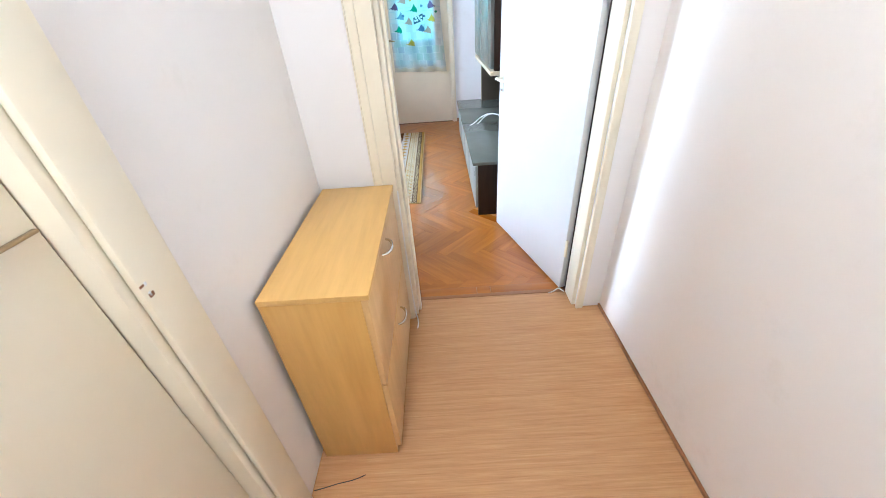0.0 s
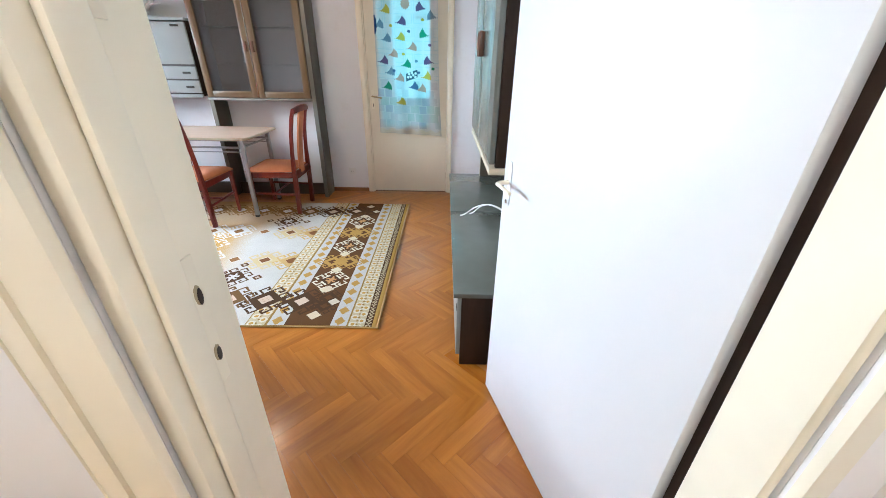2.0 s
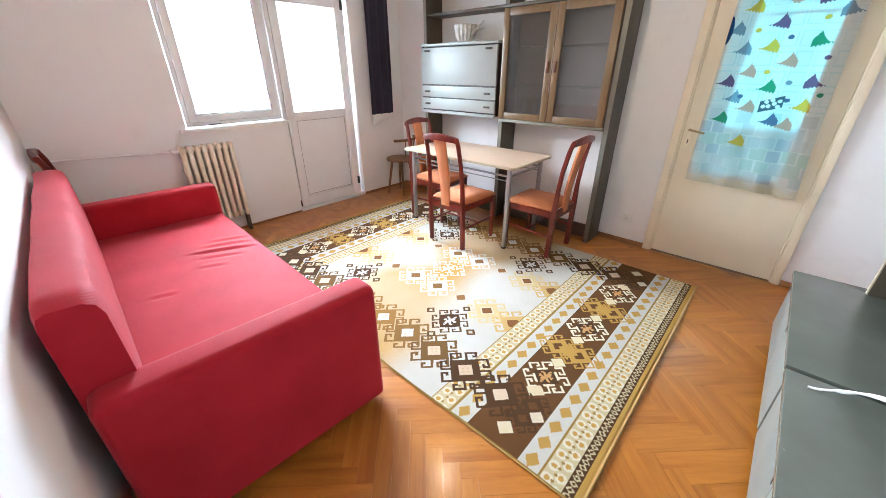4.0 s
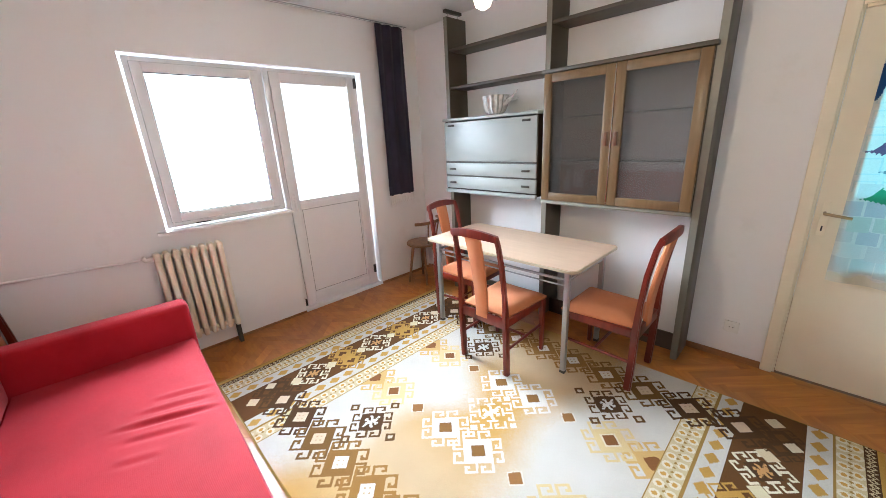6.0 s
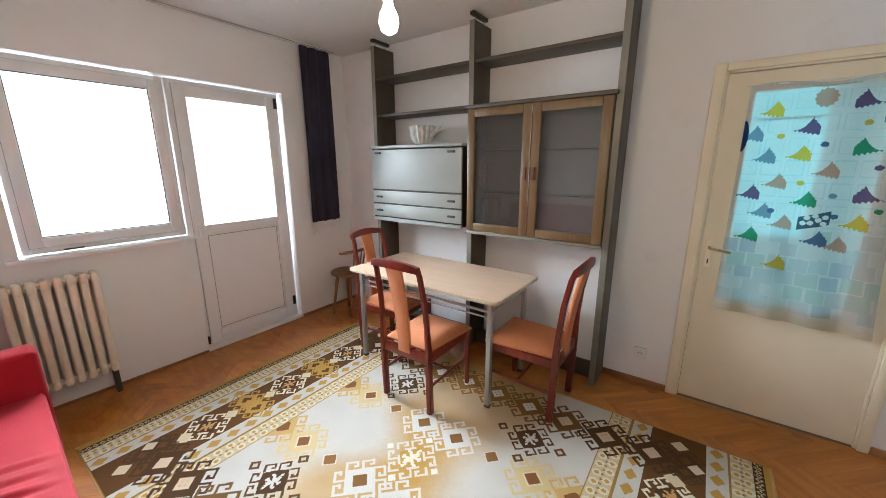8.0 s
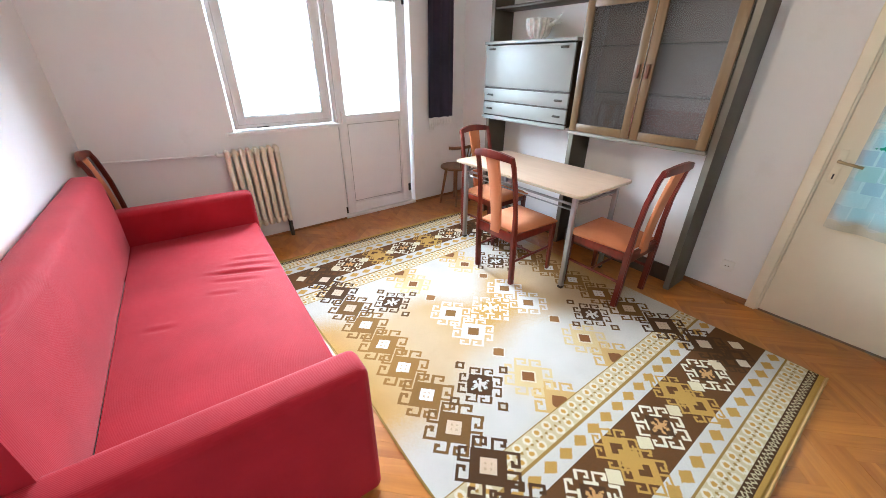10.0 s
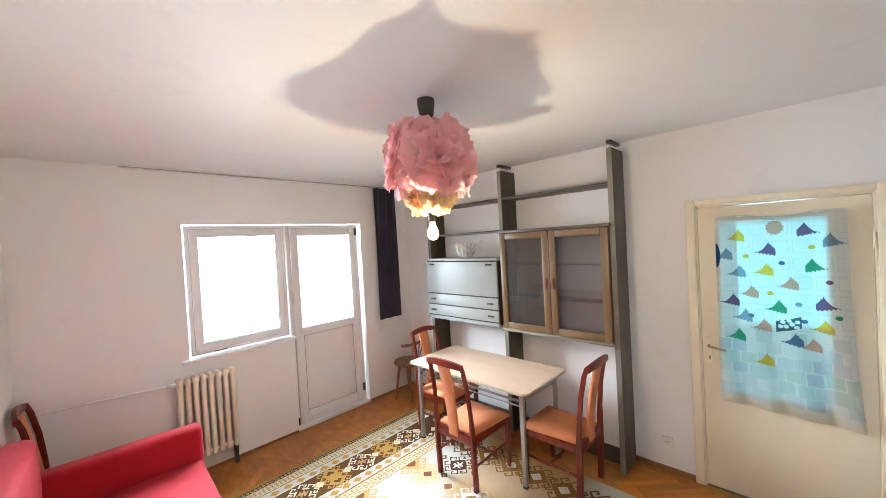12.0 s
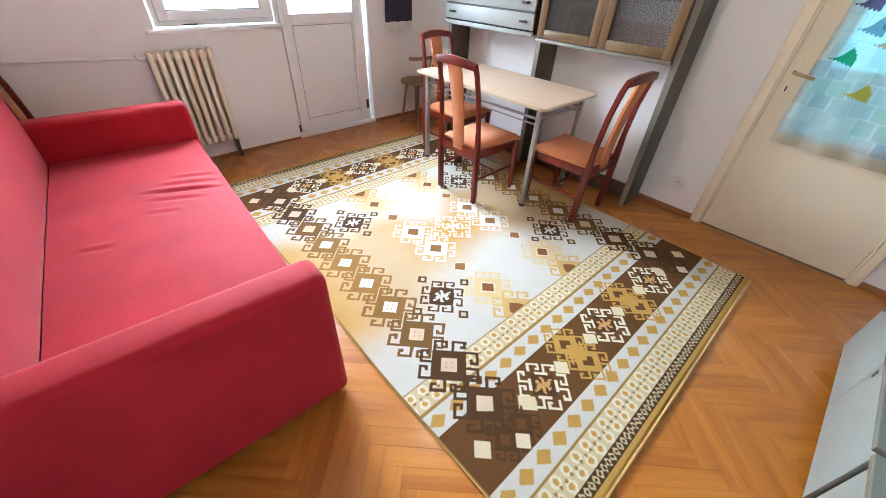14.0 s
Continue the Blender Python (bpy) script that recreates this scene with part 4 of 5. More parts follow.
bmesh.ops.recalc_face_normals(bm, faces=bm.faces)
part("backrest", bm, M_SOFA, sofa)


def arm(x0, x1):
    bm = boxes((x0, -SD - 0.01, 0.05, x1, -0.01, 0.66))
    bmesh.ops.bevel(bm, geom=[e for e in bm.edges if max(v.co.z for v in e.verts) > 0.6], offset=0.038, segments=5, affect="EDGES", profile=0.5)
    return bm


for x0, x1 in ((0.045, 0.196), (SL - 0.147, SL)):
    part("armrest", arm(x0, x1), M_SOFA, sofa)
for x in (0.12, SL - 0.08):
    for y in (-SD + 0.06, -0.08):
        part("foot", tube([(x, y, 0), (x, y, 0.055)], 0.022, 10), M_BROWN, sofa)

# ---- dining chairs ----


def dining_chair(label, m):
    """Origin between the feet; the sitter faces +y."""
    ch = thing("dining_chair", label, "chair", m, "dining chairs")
    w, d = 0.195, 0.215
    prof = [(-d + 0.012, 0.0), (-d + 0.004, 0.20), (-d, 0.42), (-d - 0.006, 0.58), (-d - 0.022, 0.76), (-d - 0.052, 0.92), (-d - 0.075, 0.985)]
    bms = []
    for sx in (-1, 1):
        bm = bmesh.new()
        rings = []
        for k, (y, z) in enumerate(prof):
            hw = 0.017 if z < 0.5 else 0.0145
            hd = 0.021 if z < 0.5 else 0.016
            x = sx * (w - 0.004 - 0.020 * max(0, z - 0.45) / 0.55)
            rings.append([bm.verts.new((x + a * hw, y + b * hd, z)) for a, b in ((-1, -1), (1, -1), (1, 1), (-1, 1))])
        for r0, r1 in zip(rings, rings[1:]):
            for i in range(4):
                bm.faces.new((r0[i], r0[(i + 1) % 4], r1[(i + 1) % 4], r1[i]))
        bm.faces.new(rings[0][::-1])
        bm.faces.new(rings[-1])
        bmesh.ops.recalc_face_normals(bm, faces=bm.faces)
        bmesh.ops.bevel(bm, geom=[e for e in bm.edges if abs(e.verts[0].co.z - e.verts[1].co.z) > 0.02], offset=0.006, segments=2, affect="EDGES")
        part("back_post", bm, M_CHAIRW, ch)
        # front leg
        bm = bmesh.new()
        lo = [bm.verts.new((sx * (w + 0.008) + a * 0.013, d + b * 0.013, 0)) for a, b in ((-1, -1), (1, -1), (1, 1), (-1, 1))]
        hi = [bm.verts.new((sx * (w + 0.008) + a * 0.019, d + b * 0.019, 0.415)) for a, b in ((-1, -1), (1, -1), (1, 1), (-1, 1))]
        for i in range(4):
            bm.faces.new((lo[i], lo[(i + 1) % 4], hi[(i + 1) % 4], hi[i]))
        bm.faces.new(lo[::-1])
        bm.faces.new(hi)
        bmesh.ops.bevel(bm, geom=list(bm.edges), offset=0.004, segments=1, affect="EDGES")
        part("front_leg", bm, M_CHAIRW, ch)
        part("side_rail", boxes((sx * w - 0.011, -d + 0.022, 0.362, sx * w + 0.011, d - 0.02, 0.417), bevel=0.004), M_CHAIRW, ch)
        part("side_stretcher", tube([(sx * w, -d + 0.018, 0.195), (sx * w, d - 0.012, 0.205)], 0.0105, 8), M_CHAIRW, ch)
    part("front_rail", boxes((-w + 0.02, d - 0.011, 0.362, w - 0.02, d + 0.011, 0.417), bevel=0.004), M_CHAIRW, ch)
    part("back_rail", boxes((-w + 0.016, -d - 0.011, 0.345, w - 0.016, -d + 0.011, 0.417), bevel=0.004), M_CHAIRW, ch)
    part("cross_stretcher", tube([(-w + 0.01, 0.02, 0.200), (w - 0.01, 0.02, 0.200)], 0.0095, 8), M_CHAIRW, ch)
    # crest rail, arched and curved
    bm = bmesh.new()
    rings = []
    for k in range(15):
        f = k / 14 * 2 - 1
        x = f * 0.184
        arch = 0.018 * (1 - f * f)
        y = -d - 0.074 - 0.022 * (1 - f * f)
        z = 0.968 + arch
        hh = 0.026 * (1 - 0.25 * f * f)
        rings.append([bm.verts.new((x, y + dy, z + dz)) for dy, dz in ((-0.013, -hh), (0.013, -hh), (0.015, 0), (0.011, hh), (-0.011, hh), (-0.015, 0))])
    for r0, r1 in zip(rings, rings[1:]):
        for i in range(6):
            bm.faces.new((r0[i], r0[(i + 1) % 6], r1[(i + 1) % 6], r1[i]))
    bm.faces.new(rings[0][::-1])
    bm.faces.new(rings[-1])
    bmesh.ops.recalc_face_normals(bm, faces=bm.faces)
    part("crest_rail", bm, M_CHAIRW, ch)
    # upholstered splat that bows with the posts
    bm = bmesh.new()
    rings = []
    for k in range(13):
        z = 0.385 + (0.960 - 0.385) * k / 12
        t = max(0, z - 0.42) / 0.56
        y = -d - 0.004 - 0.085 * t ** 1.7
        hw = 0.048 + 0.014 * t
        rings.append([bm.verts.new((a * hw, y + b, z)) for a, b in ((-1, -0.008), (-0.8, -0.013), (0.8, -0.013), (1, -0.008), (1, 0.006), (0.75, 0.016), (-0.75, 0.016), (-1, 0.006))])
    for r0, r1 in zip(rings, rings[1:]):
        for i in range(8):
            bm.faces.new((r0[i], r0[(i + 1) % 8], r1[(i + 1) % 8], r1[i]))
    bm.faces.new(rings[0][::-1])
    bm.faces.new(rings[-1])
    bmesh.ops.recalc_face_normals(bm, faces=bm.faces)
    part("back_splat", bm, M_CHAIRC, ch, "salmon upholstered splat")
    # padded seat, wider in front
    bm = bmesh.new()
    nu, nv = 14, 14

    def seat_pt(u, v, top):
        hw = 0.183 + 0.034 * v
        x, y = (u * 2 - 1) * hw, -d + 0.018 + (2 * d + 0.015) * v
        e = min(u, 1 - u, v, 1 - v)
        z = 0.418 + (0.012 + 0.042 * min(1, e / 0.22) ** 0.5 if top else 0)
        return (x, y, z)
    g = [[bm.verts.new(seat_pt(i / nu, j / nv, True)) for i in range(nu + 1)] for j in range(nv + 1)]
    for j in range(nv):
        for i in range(nu):
            bm.faces.new((g[j][i], g[j][i + 1], g[j + 1][i + 1], g[j + 1][i]))
    rim = [g[0][i] for i in range(nu)] + [g[j][nu] for j in range(nv)] + [g[nv][i] for i in range(nu, 0, -1)] + [g[j][0] for j in range(nv, 0, -1)]
    low = [bm.verts.new((v.co.x, v.co.y, 0.418)) for v in rim]
    for i in range(len(rim)):
        j = (i + 1) % len(rim)
        bm.faces.new((low[i], low[j], rim[j], rim[i]))
    bm.faces.new(low[::-1])
    bmesh.ops.recalc_face_normals(bm, faces=bm.faces)
    part("seat", bm, M_CHAIRC, ch, "salmon padded seat")
    return ch


c1 = dining_chair("mahogany-stained dining chair with salmon upholstery before the table", pose(-1.305, 4.865, 0.011, 0, 0, 0))
for label, m in (("mahogany-stained dining chair with salmon seat at the table's end", pose(-0.675, 5.225, 0.011, 0, 0, 90)),
                 ("mahogany-stained dining chair pushed under the table's far end", pose(-1.925, 5.215, 0.011, 0, 0, -87)),
                 ("mahogany-stained dining chair standing between sofa and window wall", pose(-2.90, 2.62, 0.0, 0, 0, -2.6))):
    tagged(copy_thing(c1, m), label)

# ---- dining table ----
tb = thing("dining_table", "pale laminate dining table on grey steel legs", "table", pose(-1.425, 5.195, 0.011))


def rounded(x0, y0, x1, y1, r, n=5):
    out = []
    for cx, cy, a0 in ((x1 - r, y1 - r, 0), (x0 + r, y1 - r, 90), (x0 + r, y0 + r, 180), (x1 - r, y0 + r, 270)):
        for k in range(n + 1):
            a = radians(a0 + 90 * k / n)
            out.append((cx + r * math.cos(a), cy + r * math.sin(a)))
    return out


part("tabletop", prism(rounded(-0.655, -0.335, 0.655, 0.335, 0.045), 0.738, 0.760, 0.004), M_TABLE, tb)
part("edge_band", prism(rounded(-0.657, -0.337, 0.657, 0.337, 0.047), 0.7415, 0.7575), M_EDGE, tb)
for sx in (-1, 1):
    for sy in (-1, 1):
        x, y = sx * 0.575, sy * 0.262
        lg = part("leg", boxes((x - 0.0165, y - 0.0165, 0.004, x + 0.0165, y + 0.0165, 0.737), bevel=0.004), M_STEEL, tb)
        part("foot_cap", boxes((x - 0.018, y - 0.018, -0.001, x + 0.018, y + 0.018, 0.02), bevel=0.003), M_DARKLINE, lg)
for sy in (-1, 1):
    part("apron_tube", tube([(-0.558, sy * 0.262, 0.665), (0.558, sy * 0.262, 0.665)], 0.0095, 10), M_STEEL, tb)
    part("thin_rod", tube([(-0.558, sy * 0.262, 0.625), (0.558, sy * 0.262, 0.625)], 0.005, 8), M_STEEL, tb)
for sx in (-1, 1):
    part("end_tube", tube([(sx * 0.575, -0.245, 0.665), (sx * 0.575, 0.245, 0.665)], 0.0095, 10), M_STEEL, tb)
    part("end_rod", tube([(sx * 0.575, -0.245, 0.715), (sx * 0.575, 0.245, 0.715)], 0.007, 8), M_STEEL, tb)

# ---- wall unit on the far wall ----
wu = thing("wall_unit", "olive grey post-and-shelf wall unit reaching the ceiling", "shelving")
POSTS = (-2.46, -1.425, -0.378)
PY0 = 5.575
for x in POSTS:
    p = part("post", boxes((x, PY0, 0.0, x + 0.042, FY - 0.004, 2.585), bevel=0.003), M_OLIVE, wu)
    part("front_edge", boxes((x + 0.001, PY0 - 0.0025, 0.0, x + 0.041, PY0 - 0.0003, 2.585)), M_POSTEDGE, p, "paler grey front edge")
    part("ceiling_pad", boxes((x + 0.002, PY0 - 0.006, 2.618, x + 0.040, FY - 0.05, 2.645), bevel=0.006), M_DARKLINE, p, "dark clamping pad under the ceiling")
    for y in (PY0 + 0.04, FY - 0.09):
        part("jack_screw", tube([(x + 0.021, y, 2.58), (x + 0.021, y, 2.622)], 0.006, 8), M_CHROME, p)
for x0, x1, z in ((POSTS[0] + 0.043, POSTS[1] - 0.001, 2.30), (POSTS[1] + 0.043, POSTS[2] - 0.001, 2.30), (POSTS[0] + 0.043, POSTS[1] - 0.001, 1.985)):
    part("shelf", boxes((x0, PY0 + 0.01, z, x1, FY - 0.012, z + 0.022), bevel=0.002), M_OLIVE, wu)
for x0, x1 in ((POSTS[0] + 0.043, POSTS[1] - 0.001), (POSTS[1] + 0.043, POSTS[2] - 0.001)):
    part("kick_board", boxes((x0, PY0 + 0.11, 0.0, x1, PY0 + 0.132, 0.13), bevel=0.002), M_OLIVE, wu)

CY = 5.545
ds = thing("secretary_cabinet", "silver-green drop-front cabinet with two drawers on the wall unit", "cabinet")
dx0, dx1 = -2.485, -1.462
part("body", boxes((dx0, CY + 0.02, 1.055, dx0 + 0.022, FY - 0.02, 1.715), (dx1 - 0.022, CY + 0.02, 1.055, dx1, FY - 0.02, 1.715), (dx0 + 0.022, CY + 0.02, 1.055, dx1 - 0.022, FY - 0.02, 1.075), (dx0 + 0.0225, FY - 0.045, 1.075, dx1 - 0.0225, FY - 0.03, 1.70)), M_BROWN, ds, "dark brown carcass", soft=False)
part("top", boxes((dx0 - 0.008, CY - 0.010, 1.705, dx1 + 0.008, FY - 0.015, 1.730), bevel=0.003), M_FRONT, ds)
fl = part("drop_front", boxes((dx0 + 0.004, CY, 1.340, dx1 - 0.004, CY + 0.019, 1.694), bevel=0.004), M_FRONT, ds)
dr1 = part("drawer", boxes((dx0 + 0.004, CY, 1.212, dx1 - 0.004, CY + 0.019, 1.322), bevel=0.004), M_FRONT, ds)
dr2 = part("drawer", boxes((dx0 + 0.004, CY, 1.084, dx1 - 0.004, CY + 0.019, 1.196), bevel=0.004), M_FRONT, ds)
part("bottom_rail", boxes((dx0, CY - 0.006, 1.040, dx1, CY + 0.019, 1.072), bevel=0.004), M_FRONT, ds)
for z in (1.331, 1.204):
    part("dark_groove", boxes((dx0 + 0.004, CY + 0.006, z - 0.007, dx1 - 0.004, CY + 0.018, z + 0.007)), M_DARKLINE, ds)


def pull(x, z, parent):
    o = part("handle", tube([(x - 0.032, CY - 0.002, z), (x - 0.026, CY - 0.018, z), (x + 0.026, CY - 0.018, z), (x + 0.032, CY - 0.002, z)], 0.0062, 8), M_DARKLINE, parent, "small dark pull handle")
    part("back_plate", boxes((x - 0.038, CY - 0.0035, z - 0.009, x + 0.038, CY - 0.0005, z + 0.009), bevel=0.001), M_DARKLINE, o)


for par, z in ((fl, 1.665), (dr1, 1.267), (dr2, 1.140)):
    for x in (dx0 + 0.10, dx1 - 0.10):
        pull(x, z, par)

gc = thing("display_cabinet", "tan-framed glass door display cabinet hung on the wall unit", "cabinet")
ax0, ax1, az0, az1 = -1.415, -0.378, 1.045, 1.972
part("side_panel", boxes((ax0, CY + 0.02, az0, ax0 + 0.02, FY - 0.02, az1), bevel=0.002), M_BROWN, gc)
part("side_panel", boxes((ax1 - 0.02, CY + 0.02, az0, ax1, FY - 0.02, az1), bevel=0.002), M_OLIVE, gc)
part("back_panel", boxes((ax0 + 0.021, FY - 0.04, az0 + 0.021, ax1 - 0.021, FY - 0.03, az1 - 0.001)), M_CABBACK, gc, "grey back panel")
part("bottom", boxes((ax0 - 0.004, CY - 0.010, az0 - 0.024, ax1 + 0.004, FY - 0.02, az0 - 0.001), bevel=0.003), M_POSTEDGE, gc)
part("top", boxes((ax0 - 0.010, CY - 0.018, az1 + 0.001, ax1 + 0.014, FY - 0.015, az1 + 0.026), bevel=0.004), M_OLIVE, gc)
part("inner_floor", boxes((ax0 + 0.021, CY + 0.03, az0, ax1 - 0.021, FY - 0.041, az0 + 0.02)), M_OLIVE, gc)
for z in (1.345, 1.66):
    part("inner_shelf", boxes((ax0 + 0.021, CY + 0.07, z, ax1 - 0.021, FY - 0.041, z + 0.008)), M_CABGLASS, gc, "glass inner shelf").visible_shadow = False
mid = (ax0 + ax1) / 2
for k, (x0, x1) in enumerate(((ax0 + 0.003, mid - 0.003), (mid + 0.003, ax1 - 0.003))):
    w = 0.062
    dd = part("door", boxes((x0, CY - 0.004, az0 + 0.002, x0 + w, CY + 0.018, az1 - 0.002), (x1 - w, CY - 0.004, az0 + 0.002, x1, CY + 0.018, az1 - 0.002), (x0 + w, CY - 0.004, az0 + 0.002, x1 - w, CY + 0.018, az0 + w), (x0 + w, CY - 0.004, az1 - w, x1 - w, CY + 0.018, az1 - 0.002), bevel=0.004), M_TANWOOD, gc, "tan wooden door frame")
    part("glass_pane", boxes((x0 + w, CY + 0.006, az0 + w, x1 - w, CY + 0.010, az1 - w)), M_CABGLASS, dd).visible_shadow = False
    hx = x1 - 0.03 if k == 0 else x0 + 0.03
    part("handle", boxes((hx - 0.013, CY - 0.024, 1.455, hx + 0.013, CY - 0.0045, 1.545), bevel=0.005), M_HANDLEBR, dd, "brown wooden handle block")
part("chrome_strip", boxes((mid - 0.0025, CY - 0.007, az0 + 0.01, mid + 0.0025, CY + 0.016, az1 - 0.01)), M_CHROME, gc)

# fluted bowl on the secretary
bw = tagged(part("bowl", lathe([(0.052, 0.0), (0.058, 0.008), (0.086, 0.036), (0.102, 0.078), (0.106, 0.120), (0.114, 0.158), (0.108, 0.159), (0.098, 0.120), (0.092, 0.076), (0.066, 0.038), (0.02, 0.024)], 60, 0.06, 15), M_BOWL), "pearl-grey fluted ceramic bowl with a pointed spout on the secretary cabinet", "bowl")
bw.location = (-1.96, 5.675, 1.731)
part("spout", tube([(0.085, 0, 0.070), (0.125, 0, 0.105), (0.175, 0, 0.140), (0.225, 0, 0.182)], 0.026, 10, 0.004), M_BOWL, bw, "pointed spout")
part("spout_wing", tube([(0.120, 0, 0.100), (0.170, 0.0, 0.112), (0.235, 0.0, 0.118)], 0.016, 8, 0.003), M_BOWL, bw)

# ---- sideboard, cabinet and shelf on the side wall ----


def sideboard(y0, y1, label, near):
    t = thing("sideboard_unit", label, "sideboard", None, "low sideboard units")
    x0, x1 = 1.045, 1.575
    part("top", boxes((x0 - 0.018, y0 - 0.004, 0.408, x1, y1, 0.432), bevel=0.003), M_GREYGREEN, t)
    part("side_panel", boxes((x0 + 0.02, y0, 0.0, x1, y0 + 0.02, 0.4075), bevel=0.002), M_BROWN, t, "dark brown side panel")
    part("side_panel", boxes((x0 + 0.02, y1 - 0.024, 0.0, x1, y1 - 0.004, 0.4075), bevel=0.002), M_BROWN, t)
    part("back_panel", boxes((x1 - 0.012, y0 + 0.021, 0.06, x1 - 0.002, y1 - 0.025, 0.407)), M_BROWN, t)
    part("plinth", boxes((x0 + 0.06, y0 + 0.021, 0.0, x0 + 0.075, y1 - 0.025, 0.06)), M_DARKLINE, t)
    part("bottom", boxes((x0 + 0.021, y0 + 0.021, 0.06, x1 - 0.013, y1 - 0.025, 0.078)), M_BROWN, t)
    ym = (y0 + y1) / 2
    for a, b in ((y0 + 0.002, ym - 0.002), (ym + 0.002, y1 - 0.006)):
        d = part("door", boxes((x0, a, 0.066, x0 + 0.0195, b, 0.400), bevel=0.003), M_LOWFRONT, t, "grey-green front")
        part("keyhole", boxes((x0 - 0.003, (a if near else b - 0.06) + 0.02, 0.32, x0 - 0.0005, (a if near else b - 0.06) + 0.036, 0.352), bevel=0.001), M_DARKLINE, d)
    return t


sideboard(2.995, 4.035, "low grey-green sideboard with a dark brown side near the door", True)
sideboard(4.064, 5.075, "low grey-green sideboard continuing along the side wall", False)

wc = thing("wall_cabinet", "grey-green two-door wall cabinet with a dark brown side", "cabinet")
x0, x1, y0, y1, z0, z1 = 1.135, 1.575, 2.905, 3.855, 1.035, 2.02
part("side_panel", boxes((x0 + 0.022, y0, z0, x1, y0 + 0.02, z1), bevel=0.002), M_BROWN, wc, "dark brown side panel")
part("side_panel", boxes((x0 + 0.022, y1 - 0.02, z0, x1, y1, z1), bevel=0.002), M_BROWN, wc)
part("bottom", boxes((x0 + 0.0, y0 - 0.002, z0 - 0.026, x1, y1 + 0.002, z0 - 0.0005), bevel=0.003), M_EDGE, wc, "pale edged bottom board")
part("top", boxes((x0, y0 - 0.002, z1 + 0.0005, x1, y1 + 0.002, z1 + 0.024), bevel=0.003), M_OLIVE, wc)
part("back_panel", boxes((x1 - 0.012, y0 + 0.021, z0, x1 - 0.002, y1 - 0.021, z1)), M_BROWN, wc)
ym = (y0 + y1) / 2
for k, (a, b) in enumerate(((y0 + 0.002, ym - 0.002), (ym + 0.002, y1 - 0.002))):
    d = part("door", boxes((x0, a, z0 + 0.012, x0 + 0.0205, b, z1 - 0.004), bevel=0.003), M_GREYGREEN, wc)
    hy = b - 0.035 if k == 0 else a + 0.035
    part("handle", boxes((x0 - 0.024, hy - 0.013, 1.40, x0 - 0.0005, hy + 0.013, 1.495), bevel=0.006), M_HANDLEBR, d, "brown wooden handle block")
part("chrome_strip", boxes((x0 - 0.002, ym - 0.0017, z0 + 0.02, x0 + 0.015, ym + 0.0017, z1 - 0.01)), M_CHROME, wc)

os_ = thing("open_shelf", "dark open shelf rack between wall cabinet and corner", "shelving")
for y in (3.872, 4.985):
    zf = 1.04 if y < 4 else 0.4325
    part("post", boxes((1.315, y, zf, 1.575, y + 0.03, 2.60), bevel=0.002), M_GREYGREEN if y < 4 else M_OLIVE, os_)
    part("pale_edge", boxes((1.310, y + 0.002, zf + 0.001, 1.3148, y + 0.028, 2.60)), M_EDGE, os_)
part("back_panel", boxes((1.577, 3.872, 0.44, 1.590, 5.015, 2.4)), M_GREYGREEN, os_, "grey-green back panel")
for z in (0.93, 1.31, 1.70):
    s = part("shelf", boxes((1.325, 3.903, z, 1.5765, 4.984, z + 0.02), bevel=0.002), M_OLIVE, os_)
    part("pale_edge", boxes((1.318, 3.903, z, 1.3245, 4.984, z + 0.02)), M_EDGE, s)


def wire(name, pts, r, material, label, category, sides=8):
    cu = bpy.data.curves.new(name, "CURVE")
    cu.dimensions = "3D"
    sp = cu.splines.new("NURBS")
    sp.points.add(len(pts) - 1)
    for q, p in zip(sp.points, pts):
        q.co = (*p, 1)
    sp.use_endpoint_u, sp.order_u = True, 4
    cu.bevel_depth, cu.bevel_resolution, cu.resolution_u = r, 2, 6
    cu.materials.append(material)
    ob = new(name, cu)
    return tagged(ob, label, category)


wire("aerial_cable", [(1.09, 3.96, 0.437), (1.12, 3.955, 0.44), (1.16, 3.93, 0.50), (1.26, 3.86, 0.57), (1.36, 3.74, 0.56), (1.44, 3.60, 0.47), (1.48, 3.52, 0.437), (1.53, 3.48, 0.437)], 0.0045, M_WHITEPL, "white cable looping over the sideboard top", "cable")
wire("aerial_cable", [(1.16, 4.0, 0.437), (1.18, 3.99, 0.44), (1.20, 3.96, 0.49), (1.27, 3.90, 0.555), (1.37, 3.77, 0.55), (1.45, 3.63, 0.47), (1.49, 3.55, 0.437), (1.54, 3.50, 0.437)], 0.0045, M_WHITEPL, "white cable looping over the sideboard top", "cable")

# ---- window side ----
rad = thing("radiator", "cream cast-iron column radiator under the window", "radiator")


def rad_section():
    bm = bmesh.new()
    box(bm, -3.120, -0.0195, 0.19, -3.032, 0.0195, 0.86, bevel=0.013, seg=3)
    box(bm, -3.122, -0.021, 0.815, -3.028, 0.021, 0.888, bevel=0.018, seg=3)
    box(bm, -3.122, -0.021, 0.165, -3.028, 0.021, 0.235, bevel=0.018, seg=3)
    return bm


